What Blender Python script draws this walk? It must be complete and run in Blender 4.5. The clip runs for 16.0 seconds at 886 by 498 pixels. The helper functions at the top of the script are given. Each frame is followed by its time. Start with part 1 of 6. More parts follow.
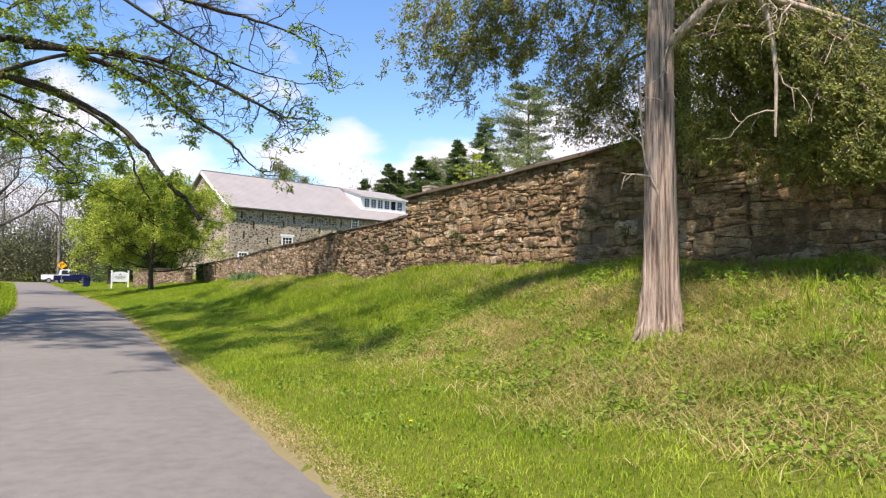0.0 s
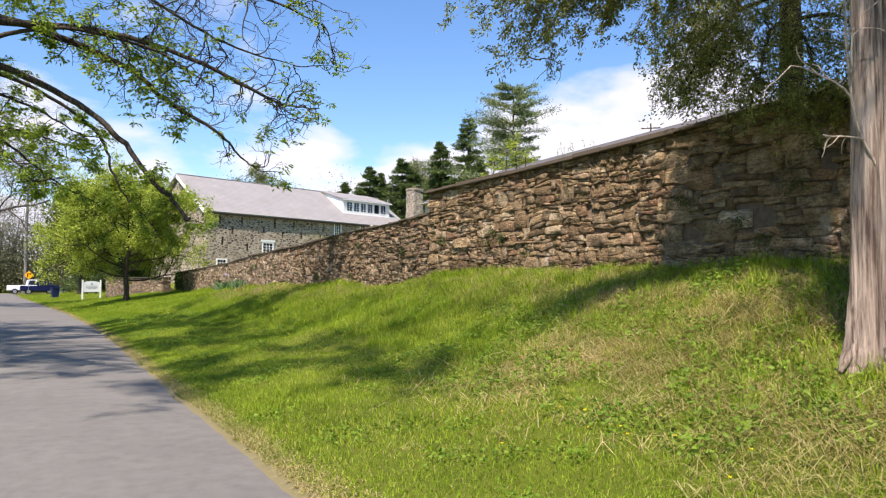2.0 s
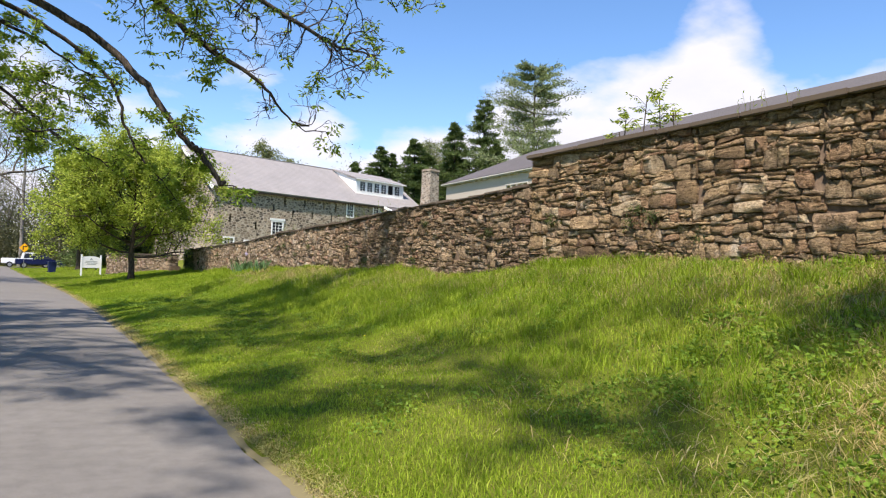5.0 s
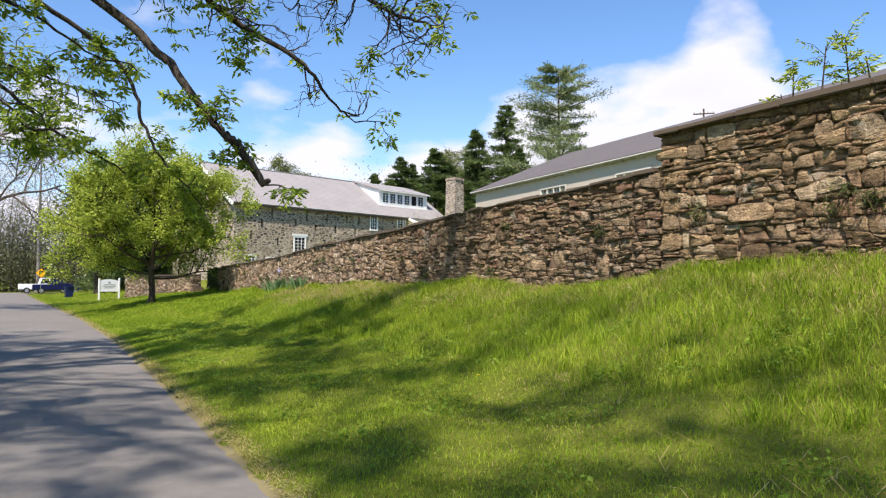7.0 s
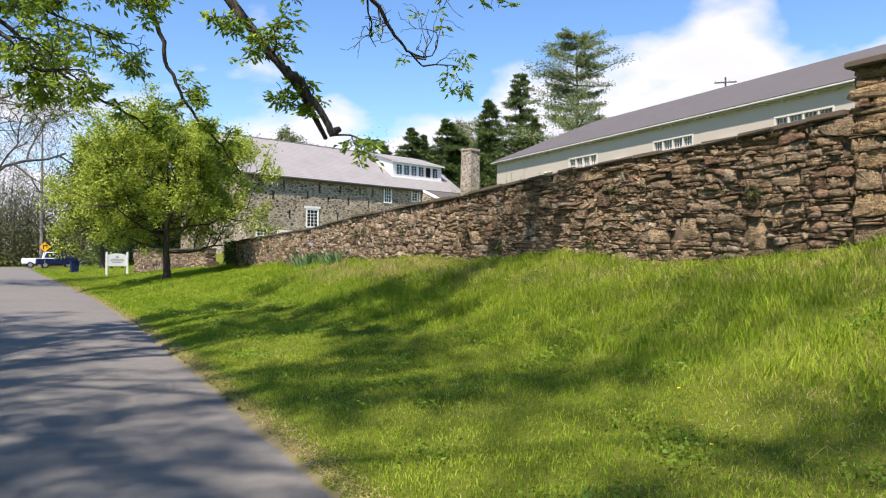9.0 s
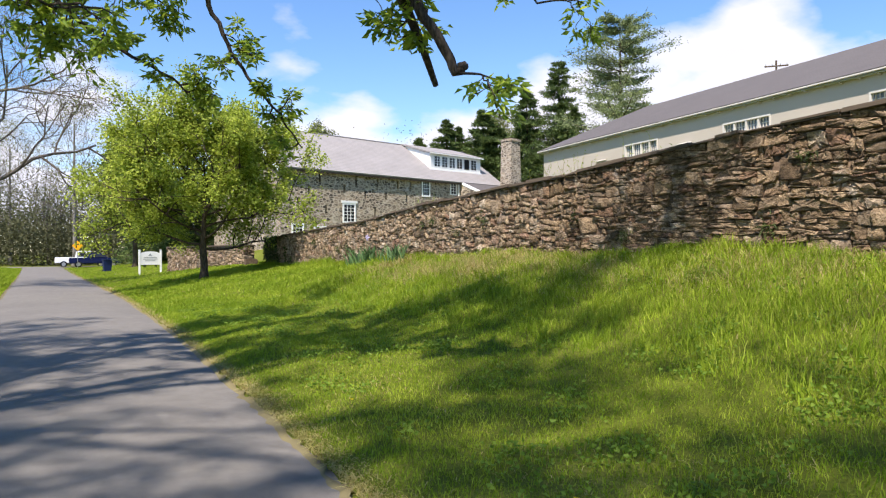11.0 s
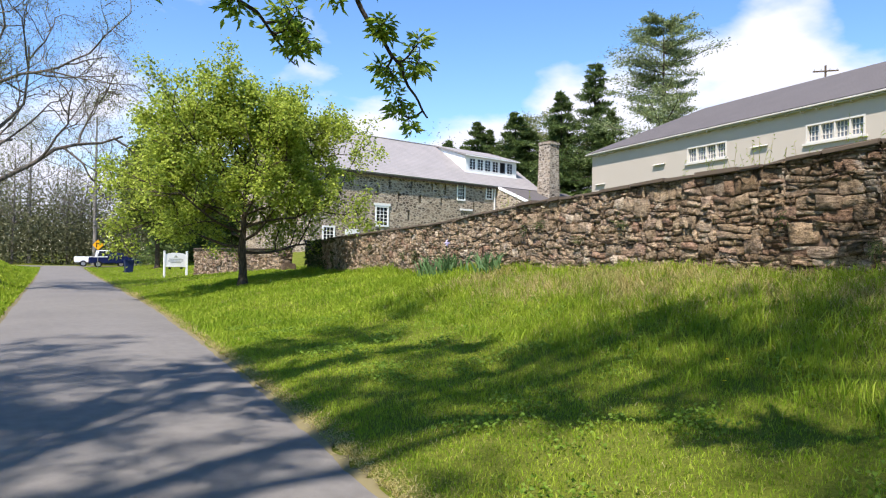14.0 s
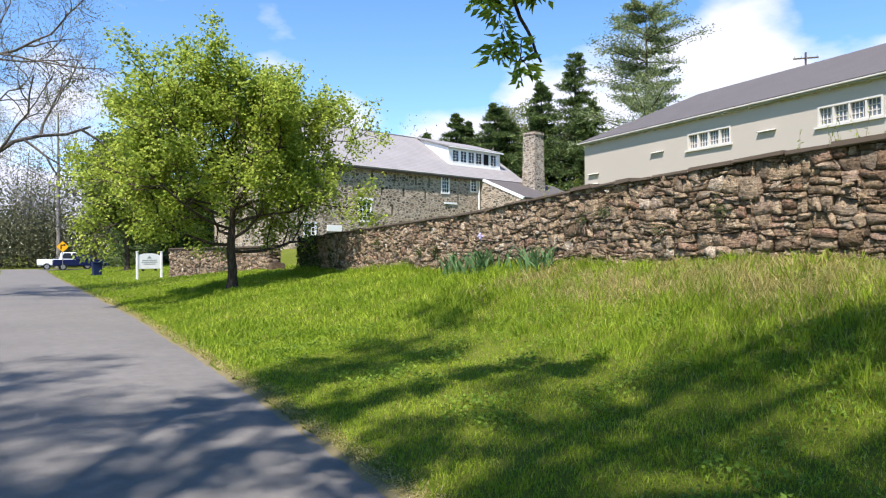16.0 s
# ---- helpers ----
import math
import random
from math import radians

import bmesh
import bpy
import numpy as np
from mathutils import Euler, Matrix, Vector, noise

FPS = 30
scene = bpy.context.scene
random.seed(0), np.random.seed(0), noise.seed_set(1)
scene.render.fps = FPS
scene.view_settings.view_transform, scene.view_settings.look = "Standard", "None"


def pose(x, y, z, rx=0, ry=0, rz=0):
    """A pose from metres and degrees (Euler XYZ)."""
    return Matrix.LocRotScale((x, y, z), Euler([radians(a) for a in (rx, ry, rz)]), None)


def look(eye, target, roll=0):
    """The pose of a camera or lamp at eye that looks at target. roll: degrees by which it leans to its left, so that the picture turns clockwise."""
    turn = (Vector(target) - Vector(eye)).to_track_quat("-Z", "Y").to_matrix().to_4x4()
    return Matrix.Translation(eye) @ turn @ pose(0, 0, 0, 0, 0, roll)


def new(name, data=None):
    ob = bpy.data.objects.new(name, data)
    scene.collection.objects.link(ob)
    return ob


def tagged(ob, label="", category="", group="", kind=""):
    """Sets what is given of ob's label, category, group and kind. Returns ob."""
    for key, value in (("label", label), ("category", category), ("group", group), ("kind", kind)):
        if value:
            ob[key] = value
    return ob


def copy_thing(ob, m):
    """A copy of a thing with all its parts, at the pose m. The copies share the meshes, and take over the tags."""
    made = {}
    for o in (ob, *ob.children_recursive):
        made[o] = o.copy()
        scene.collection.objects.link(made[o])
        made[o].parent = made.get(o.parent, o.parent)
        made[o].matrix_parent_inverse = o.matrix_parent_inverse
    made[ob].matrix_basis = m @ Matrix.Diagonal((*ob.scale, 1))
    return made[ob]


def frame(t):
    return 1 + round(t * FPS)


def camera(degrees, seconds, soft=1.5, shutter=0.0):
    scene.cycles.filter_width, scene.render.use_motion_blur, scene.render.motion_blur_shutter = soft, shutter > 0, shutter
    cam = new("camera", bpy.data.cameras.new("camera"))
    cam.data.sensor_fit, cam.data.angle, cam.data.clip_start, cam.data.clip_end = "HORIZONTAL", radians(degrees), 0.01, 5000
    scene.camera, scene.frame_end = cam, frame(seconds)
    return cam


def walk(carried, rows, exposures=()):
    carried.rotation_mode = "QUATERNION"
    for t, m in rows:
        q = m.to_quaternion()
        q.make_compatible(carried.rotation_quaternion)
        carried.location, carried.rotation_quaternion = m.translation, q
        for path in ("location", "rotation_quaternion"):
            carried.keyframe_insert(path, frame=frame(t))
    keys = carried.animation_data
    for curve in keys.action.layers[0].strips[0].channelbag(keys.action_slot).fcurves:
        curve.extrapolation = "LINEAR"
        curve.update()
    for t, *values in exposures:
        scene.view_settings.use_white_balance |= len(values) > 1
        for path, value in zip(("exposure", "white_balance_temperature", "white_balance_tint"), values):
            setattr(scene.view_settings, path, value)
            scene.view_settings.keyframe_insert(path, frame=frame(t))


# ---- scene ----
cam = camera(64.0, 16.0, 1.2)
PATH = [
    (0, (0.192, -2.335, 1.442), (1.131, -0.571, 1.528), 1.2),
    (0.5, (0.191, -1.718, 1.439), (1.111, 0.056, 1.508), 0.5),
    (1, (0.218, -1.047, 1.447), (1.184, 0.704, 1.507), 2.8),
    (1.5, (0.222, -0.388, 1.433), (1.23, 1.34, 1.439), 1.2),
    (2, (0.228, 0.288, 1.463), (1.228, 2.017, 1.563), 0.4),
    (2.5, (0.2, 0.928, 1.455), (1.215, 2.647, 1.583), 1.1),
    (3, (0.24, 1.628, 1.459), (1.274, 3.337, 1.556), 0.4),
    (3.5, (0.197, 2.276, 1.43), (1.174, 4.016, 1.564), 1.1),
    (3.7, (0.219, 2.54, 1.409), (1.174, 4.294, 1.513), 0.9),
    (5.8, (0.387, 5.587, 1.52), (1.441, 7.285, 1.574), 1.8),
    (6, (0.435, 5.947, 1.517), (1.524, 7.619, 1.643), -0.1),
    (6.5, (0.498, 6.686, 1.491), (1.463, 8.434, 1.595), 0.5),
    (7, (0.542, 7.362, 1.47), (1.513, 9.109, 1.563), 0.3),
    (7.5, (0.532, 8.027, 1.49), (1.46, 9.796, 1.585), 0.5),
    (8, (0.483, 8.666, 1.47), (1.438, 10.42, 1.569), 0.9),
    (8.5, (0.46, 9.366, 1.471), (1.428, 11.114, 1.542), -0.0),
    (9, (0.4, 10.004, 1.474), (1.368, 11.754, 1.494), 0.3),
    (9.5, (0.381, 10.678, 1.491), (1.363, 12.42, 1.501), -0.6),
    (9.7, (0.382, 11.0, 1.438), (1.308, 12.773, 1.451), -1.9),
    (11.8, (0.684, 13.892, 1.429), (1.523, 15.708, 1.448), 2.1),
    (12, (0.634, 14.104, 1.415), (1.393, 15.954, 1.445), 0.9),
    (12.5, (0.649, 14.749, 1.422), (1.547, 16.535, 1.475), 0.1),
    (13, (0.556, 15.328, 1.449), (1.408, 17.137, 1.499), 1.2),
    (13.5, (0.465, 15.861, 1.468), (1.351, 17.654, 1.483), 1.2),
    (14, (0.38, 16.436, 1.498), (1.243, 18.24, 1.522), 0.9),
    (14.5, (0.306, 17.038, 1.49), (1.272, 18.788, 1.555), 2.3),
    (15, (0.268, 17.678, 1.507), (1.171, 19.462, 1.534), 0.7),
    (15.5, (0.182, 18.266, 1.5), (1.089, 20.047, 1.561), 1.7),
    (16, (0.209, 18.855, 1.503), (1.147, 20.622, 1.514), -0.2),
]

EXPOSURES = [(0.0, 1.16, 6950, 20), (3.5, 1.0, 6780, 17), (7.0, 1.0, 6800, 17), (9.5, 1.04, 6760, 17), (12.0, 1.08, 6680, 17), (16.0, 1.11, 6370, 16)]
walk(cam, [(t, look(eye, target, roll)) for t, eye, target, roll in PATH], EXPOSURES)

# ---- world and sun ----
SUN_AZ, SUN_EL = radians(230), radians(57)  # the sun stands behind the walker and to the road's far side


def build_world():
    w = bpy.data.worlds.new("world")
    scene.world = w
    w.use_nodes = True
    nt = w.node_tree
    nt.nodes.clear()
    L = nt.links.new
    out = nt.nodes.new("ShaderNodeOutputWorld")
    bg = nt.nodes.new("ShaderNodeBackground")
    sky = nt.nodes.new("ShaderNodeTexSky")
    sky.sky_type, sky.sun_disc = "NISHITA", False
    sky.sun_elevation, sky.sun_rotation = SUN_EL, SUN_AZ
    sky.air_density, sky.dust_density, sky.ozone_density = 1.0, 0.0, 4.8
    tc = nt.nodes.new("ShaderNodeTexCoord")
    sep = nt.nodes.new("ShaderNodeSeparateXYZ")
    L(tc.outputs["Generated"], sep.inputs[0])
    # clouds drawn out flat towards the horizon
    den = nt.nodes.new("ShaderNodeMath")
    den.operation = "ADD"
    den.inputs[1].default_value = 0.32
    L(sep.outputs["Z"], den.inputs[0])
    dv = nt.nodes.new("ShaderNodeVectorMath")
    dv.operation = "DIVIDE"
    cmb = nt.nodes.new("ShaderNodeCombineXYZ")
    for k in range(3):
        L(den.outputs[0], cmb.inputs[k])
    L(tc.outputs["Generated"], dv.inputs[0])
    L(cmb.outputs[0], dv.inputs[1])
    mp = nt.nodes.new("ShaderNodeMapping")
    mp.inputs["Location"].default_value = CLOUD_SHIFT
    mp.inputs["Scale"].default_value = (1.0, 1.0, 1.6)
    L(dv.outputs[0], mp.inputs[0])
    n1 = nt.nodes.new("ShaderNodeTexNoise")
    n1.inputs["Scale"].default_value, n1.inputs["Detail"].default_value, n1.inputs["Roughness"].default_value = 1.9, 7.0, 0.52
    L(mp.outputs[0], n1.inputs["Vector"])
    ramp = nt.nodes.new("ShaderNodeValToRGB")
    ramp.color_ramp.elements[0].position, ramp.color_ramp.elements[1].position = 0.51, 0.64
    low = nt.nodes.new("ShaderNodeMapRange")  # more cloud low in the sky
    low.inputs[1].default_value, low.inputs[2].default_value = 0.0, 0.45
    low.inputs[3].default_value, low.inputs[4].default_value = 0.02, -0.14
    L(sep.outputs["Z"], low.inputs[0])
    add = nt.nodes.new("ShaderNodeMath")
    L(n1.outputs["Fac"], add.inputs[0])
    L(low.outputs[0], add.inputs[1])
    total = add
    for way, reach, amount in CLOUD_BANKS:
        dot = nt.nodes.new("ShaderNodeVectorMath")
        dot.operation = "DOT_PRODUCT"
        L(tc.outputs["Generated"], dot.inputs[0])
        dot.inputs[1].default_value = Vector(way).normalized()
        mr = nt.nodes.new("ShaderNodeMapRange")
        mr.interpolation_type = "SMOOTHSTEP"
        mr.inputs[1].default_value, mr.inputs[2].default_value = math.cos(radians(reach)), 1.0
        mr.inputs[3].default_value, mr.inputs[4].default_value = 0.0, amount
        L(dot.outputs["Value"], mr.inputs[0])
        more = nt.nodes.new("ShaderNodeMath")
        L(total.outputs[0], more.inputs[0])
        L(mr.outputs[0], more.inputs[1])
        total = more
    L(total.outputs[0], ramp.inputs[0])
    mix = nt.nodes.new("ShaderNodeMix")
    mix.data_type = "RGBA"
    L(ramp.outputs["Color"], mix.inputs["Factor"])
    hs = nt.nodes.new("ShaderNodeHueSaturation")
    hs.inputs["Saturation"].default_value, hs.inputs["Value"].default_value = 1.13, 1.0
    L(sky.outputs[0], hs.inputs["Color"])
    L(hs.outputs[0], mix.inputs["A"])
    # cloud bodies are a little greyer where they are thick
    body = nt.nodes.new("ShaderNodeValToRGB")
    body.color_ramp.elements[0].position, body.color_ramp.elements[1].position = 0.60, 0.85
    body.color_ramp.elements[0].color, body.color_ramp.elements[1].color = (1, 1, 1, 1), (0.84, 0.86, 0.90, 1)
    L(total.outputs[0], body.inputs[0])
    tint = nt.nodes.new("ShaderNodeMix")
    tint.data_type, tint.blend_type = "RGBA", "MULTIPLY"
    tint.inputs["Factor"].default_value = 1.0
    tint.inputs["A"].default_value = (4.5, 4.7, 5.2, 1)
    L(body.outputs["Color"], tint.inputs["B"])
    L(tint.outputs["Result"], mix.inputs["B"])
    L(mix.outputs["Result"], bg.inputs["Color"])
    bg.inputs["Strength"].default_value = 0.11
    L(bg.outputs[0], out.inputs[0])


CLOUD_SHIFT = (3.1, 1.4, 0.3)
CLOUD_BANKS = (((0.71, 0.655, 0.18), 12, 0.18), ((0.80, 0.54, 0.30), 12, 0.17), ((0.29, 0.93, 0.20), 7, 0.13), ((0.40, 0.90, 0.14), 8, 0.12), ((0.53, 0.82, 0.17), 10, 0.13), ((0.64, 0.74, 0.19), 9, 0.10), ((0.69, 0.68, 0.30), 7, 0.03), ((0.80, 0.50, 0.36), 6, -0.16), ((0.03, 0.98, 0.16), 14, 0.15), ((0.42, 0.89, 0.36), 12, -0.2), ((0.62, 0.72, 0.36), 9, -0.15))
build_world()
sun = new("sun", bpy.data.lights.new("sun", "SUN"))
sun.data.energy, sun.data.angle, sun.data.color = 4.2, radians(1.2), (1.0, 0.95, 0.86)
SUN_DIR = Vector((math.sin(SUN_AZ) * math.cos(SUN_EL), math.cos(SUN_AZ) * math.cos(SUN_EL), math.sin(SUN_EL)))
sun.matrix_world = look(SUN_DIR * 60, (0, 0, 0))

# ---- materials ----


def lin(r, g, b):
    f = lambda c: c / 12.92 if c <= 0.04045 else ((c + 0.055) / 1.055) ** 2.4
    return (f(r), f(g), f(b), 1)


class Mat:
    """A node material with small building blocks."""

    def __init__(self, name, rough=0.85, metal=0.0, spec=0.3):
        self.m = bpy.data.materials.new(name)
        self.m.use_nodes = True
        self.nt = self.m.node_tree
        self.p = self.nt.nodes["Principled BSDF"]
        self.p.inputs["Roughness"].default_value = rough
        self.p.inputs["Metallic"].default_value = metal
        self.p.inputs["Specular IOR Level"].default_value = spec
        self.co = self.nt.nodes.new("ShaderNodeTexCoord").outputs["Object"]

    def node(self, kind, **kw):
        n = self.nt.nodes.new(kind)
        for k, v in kw.items():
            n.inputs[k].default_value = v
        return n

    def link(self, a, b):
        self.nt.links.new(a, b)

    def scaled(self, sx, sy, sz):
        n = self.node("ShaderNodeMapping", Scale=(sx, sy, sz))
        self.link(self.co, n.inputs[0])
        return n.outputs[0]

    def noise(self, scale, detail=4.0, rough=0.55, vec=None):
        n = self.node("ShaderNodeTexNoise", Scale=scale, Detail=detail, Roughness=rough)
        self.link(vec or self.co, n.inputs["Vector"])
        return n.outputs["Fac"]

    def voronoi(self, scale, feature="F1", out="Distance", vec=None):
        n = self.node("ShaderNodeTexVoronoi", Scale=scale)
        n.feature = feature
        self.link(vec or self.co, n.inputs["Vector"])
        return n.outputs[out]

    def ramp(self, fac, stops):
        n = self.nt.nodes.new("ShaderNodeValToRGB")
        e = n.color_ramp.elements
        while len(e) < len(stops):
            e.new(0.5)
        for el, (pos, col) in zip(e, stops):
            el.position, el.color = pos, col if len(col) == 4 else (*col, 1)
        self.link(fac, n.inputs[0])
        return n.outputs["Color"]

    def mix(self, fac, a, b, blend="MIX"):
        n = self.nt.nodes.new("ShaderNodeMix")
        n.data_type, n.blend_type = "RGBA", blend
        for key, val in (("Factor", fac), ("A", a), ("B", b)):
            sock = n.inputs[key]
            if isinstance(val, (int, float)):
                sock.default_value = val
            elif isinstance(val, tuple):
                sock.default_value = val
            else:
                self.link(val, sock)
        return n.outputs["Result"]

    def island(self):
        return self.nt.nodes.new("ShaderNodeNewGeometry").outputs["Random Per Island"]

    def obrandom(self):
        return self.nt.nodes.new("ShaderNodeObjectInfo").outputs["Random"]

    def math(self, op, a, b=0.5):
        n = self.nt.nodes.new("ShaderNodeMath")
        n.operation = op
        for k, val in enumerate((a, b)):
            if isinstance(val, (int, float)):
                n.inputs[k].default_value = val
            else:
                self.link(val, n.inputs[k])
        return n.outputs[0]

    def color(self, c):
        if isinstance(c, tuple):
            self.p.inputs["Base Color"].default_value = c
        else:
            self.link(c, self.p.inputs["Base Color"])
        return self

    def bump(self, height, strength=0.4, dist=0.02):
        n = self.node("ShaderNodeBump", Strength=strength, Distance=dist)
        self.link(height, n.inputs["Height"])
        self.link(n.outputs[0], self.p.inputs["Normal"])
        return self

    def leafy(self, col, through_col, share=0.4):
        """Thin leaves let part of the light through."""
        tr = self.nt.nodes.new("ShaderNodeBsdfTranslucent")
        mx = self.nt.nodes.new("ShaderNodeMixShader")
        mx.inputs[0].default_value = share
        self.color(col)
        if isinstance(through_col, tuple):
            tr.inputs[0].default_value = through_col
        else:
            self.link(through_col, tr.inputs[0])
        self.link(self.p.outputs[0], mx.inputs[1])
        self.link(tr.outputs[0], mx.inputs[2])
        self.link(mx.outputs[0], self.nt.nodes["Material Output"].inputs[0])
        return self


def plain(name, col, rough=0.6, metal=0.0, grain=40.0, vary=0.12):
    a = Mat(name, rough, metal)
    dark = tuple(c * (1 - vary) for c in col[:3]) + (1,)
    n = a.noise(grain, 5)
    big = a.noise(1.3, 3)
    a.color(a.mix(big, a.mix(n, dark, col), a.mix(n, col, dark)))
    return a.bump(n, 0.15, 0.004).m


def mat_stone(name, per_object, tint=(1, 1, 1, 1)):
    a = Mat(name, 0.9)
    r = a.obrandom() if per_object else a.island()
    hue = a.ramp(r, [(0.0, lin(0.52, 0.45, 0.365)), (0.16, lin(0.67, 0.585, 0.47)), (0.36, lin(0.79, 0.70, 0.575)),
                     (0.54, lin(0.62, 0.56, 0.48)), (0.72, lin(0.81, 0.72, 0.595)), (0.84, lin(0.64, 0.52, 0.43)), (1.0, lin(0.89, 0.83, 0.73))])
    world = a.nt.nodes.new("ShaderNodeNewGeometry").outputs["Position"]
    fine = a.noise(34, 6, 0.65, world)
    mid = a.noise(7, 4, 0.6, world)
    dirt = a.ramp(mid, [(0.36, lin(0.34, 0.28, 0.23)), (0.62, (1, 1, 1, 1))])
    c = a.mix(0.5, hue, dirt, "MULTIPLY")
    lichen = a.ramp(a.noise(3.1, 6, 0.7, world), [(0.58, (0, 0, 0, 1)), (0.70, (1, 1, 1, 1))])
    c = a.mix(a.math("MULTIPLY", lichen, 0.45), c, lin(0.50, 0.49, 0.33))
    seam = a.node("ShaderNodeMapping", Scale=(0.7, 0.7, 3.2))
    a.link(world, seam.inputs[0])
    crack = a.noise(11, 5, 0.7, seam.outputs[0])
    c = a.mix(0.5, c, a.ramp(crack, [(0.40, lin(0.42, 0.37, 0.33)), (0.52, (1, 1, 1, 1))]), "MULTIPLY")
    c = a.mix(0.5, c, a.ramp(fine, [(0.35, lin(0.45, 0.42, 0.4)), (0.62, (1, 1, 1, 1))]), "MULTIPLY")
    c = a.mix(1.0, c, tint, "MULTIPLY")
    lime = a.ramp(a.noise(1.7, 5, 0.65, world), [(0.60, (0, 0, 0, 1)), (0.68, (1, 1, 1, 1))])
    c = a.mix(a.math("MULTIPLY", lime, 0.4), c, lin(0.80, 0.76, 0.69))
    a.color(c)
    return a.bump(a.math("ADD", a.math("ADD", fine, crack), a.math("MULTIPLY", mid, 0.5)), 1.0, 0.045).m


def mat_mortar():
    a = Mat("lime_mortar", 0.95)
    world = a.nt.nodes.new("ShaderNodeNewGeometry").outputs["Position"]
    n = a.noise(9, 6, 0.6, world)
    a.color(a.ramp(n, [(0.3, lin(0.27, 0.22, 0.175)), (0.7, lin(0.45, 0.38, 0.31))]))
    return a.bump(n, 0.6, 0.02).m


def mat_rubble(name, scale, pale):
    """Rubble masonry seen from afar: stones with pale pointing."""
    a = Mat(name, 0.9)
    v = a.scaled(0.8, 0.8, 1.5)
    vv = a.node("ShaderNodeVectorMath")
    a.link(v, vv.inputs[0])
    sc = a.node("ShaderNodeVectorMath")
    sc.operation = "SCALE"
    sc.inputs["Scale"].default_value = 0.45
    a.link(a.node("ShaderNodeTexNoise", Scale=3.0).outputs["Color"], sc.inputs[0])
    a.link(sc.outputs[0], vv.inputs[1])
    vec = vv.outputs[0]
    edge = a.voronoi(scale, "DISTANCE_TO_EDGE", "Distance", vec)
    cell = a.voronoi(scale, "F1", "Color", vec)
    sep = a.nt.nodes.new("ShaderNodeSeparateColor")
    a.link(cell, sep.inputs[0])
    hue = a.ramp(sep.outputs[0], [(0.0, lin(0.27, 0.245, 0.215)), (0.3, lin(0.49, 0.44, 0.375)), (0.55, lin(0.63, 0.565, 0.485)),
                                  (0.75, lin(0.36, 0.325, 0.285)), (1.0, lin(0.73, 0.665, 0.57))])
    joint = a.ramp(edge, [(0.02, (1, 1, 1, 1)), (0.16, (0, 0, 0, 1))])
    c = a.mix(joint, hue, pale)
    c = a.mix(0.5, c, a.ramp(a.noise(1.1, 5, 0.6), [(0.3, lin(0.72, 0.70, 0.67)), (0.7, (1, 1, 1, 1))]), "MULTIPLY")
    a.color(c)
    return a.bump(a.math("ADD", a.ramp(edge, [(0.0, (0, 0, 0, 1)), (0.12, (1, 1, 1, 1))]), a.noise(20, 4)), 0.7, 0.05).m


def mat_asphalt():
    a = Mat("asphalt", 0.88)
    grit = a.noise(160, 3, 0.7)
    mid = a.noise(6, 5, 0.6)
    big = a.noise(0.55, 4, 0.55)
    c = a.mix(big, lin(0.44, 0.425, 0.405), lin(0.54, 0.525, 0.50))
    c = a.mix(0.35, c, a.ramp(mid, [(0.35, lin(0.72, 0.72, 0.72)), (0.65, (1, 1, 1, 1))]), "MULTIPLY")
    c = a.mix(0.5, c, a.ramp(grit, [(0.3, lin(0.55, 0.55, 0.55)), (0.7, (1, 1, 1, 1))]), "MULTIPLY")
    a.color(c)
    return a.bump(a.math("ADD", grit, a.math("MULTIPLY", mid, 0.6)), 0.5, 0.006).m


def mat_ground():
    a = Mat("turf", 0.95, spec=0.1)
    big = a.noise(0.35, 5, 0.6)
    mid = a.noise(2.4, 5, 0.6)
    fine = a.noise(45, 4, 0.65)
    g = a.mix(mid, lin(0.37, 0.41, 0.13), lin(0.46, 0.50, 0.18))
    g = a.mix(a.ramp(big, [(0.45, (0, 0, 0, 1)), (0.7, (1, 1, 1, 1))]), g, lin(0.48, 0.50, 0.22))
    g = a.mix(0.6, g, a.ramp(fine, [(0.3, lin(0.4, 0.42, 0.35)), (0.7, (1, 1, 1, 1))]), "MULTIPLY")
    a.color(g)
    return a.bump(a.math("ADD", fine, mid), 0.8, 0.04).m


def mat_grass(name, stops, tr):
    a = Mat(name, 0.75, spec=0.15)
    world = a.nt.nodes.new("ShaderNodeNewGeometry").outputs["Position"]
    c = a.ramp(a.island(), stops)
    patch = a.ramp(a.noise(0.8, 4, 0.6, world), [(0.35, lin(0.72, 0.82, 0.62)), (0.65, (1, 1, 1, 1))])
    c = a.mix(0.8, c, patch, "MULTIPLY")
    return a.leafy(c, a.mix(0.5, c, tr), 0.35).m


def mat_leaf(name, stops, share=0.42):
    a = Mat(name, 0.6, spec=0.25)
    c = a.ramp(a.island(), stops)
    return a.leafy(c, a.mix(0.3, c, stops[-1][1]), share).m


def mat_bark(name, dark, light, vert=3.0, scale=9.0, strength=0.9):
    a = Mat(name, 0.92)
    v = a.scaled(1, 1, 1 / vert / 3)
    n = a.noise(scale * 3, 6, 0.65, v)
    m = a.noise(scale, 5, 0.6, v)
    c = a.mix(a.ramp(n, [(0.36, (0, 0, 0, 1)), (0.62, (1, 1, 1, 1))]), dark, light)
    c = a.mix(0.4, c, a.ramp(m, [(0.35, lin(0.5, 0.47, 0.45)), (0.65, (1, 1, 1, 1))]), "MULTIPLY")
    a.color(c)
    return a.bump(a.math("ADD", n, m), strength, 0.03).m


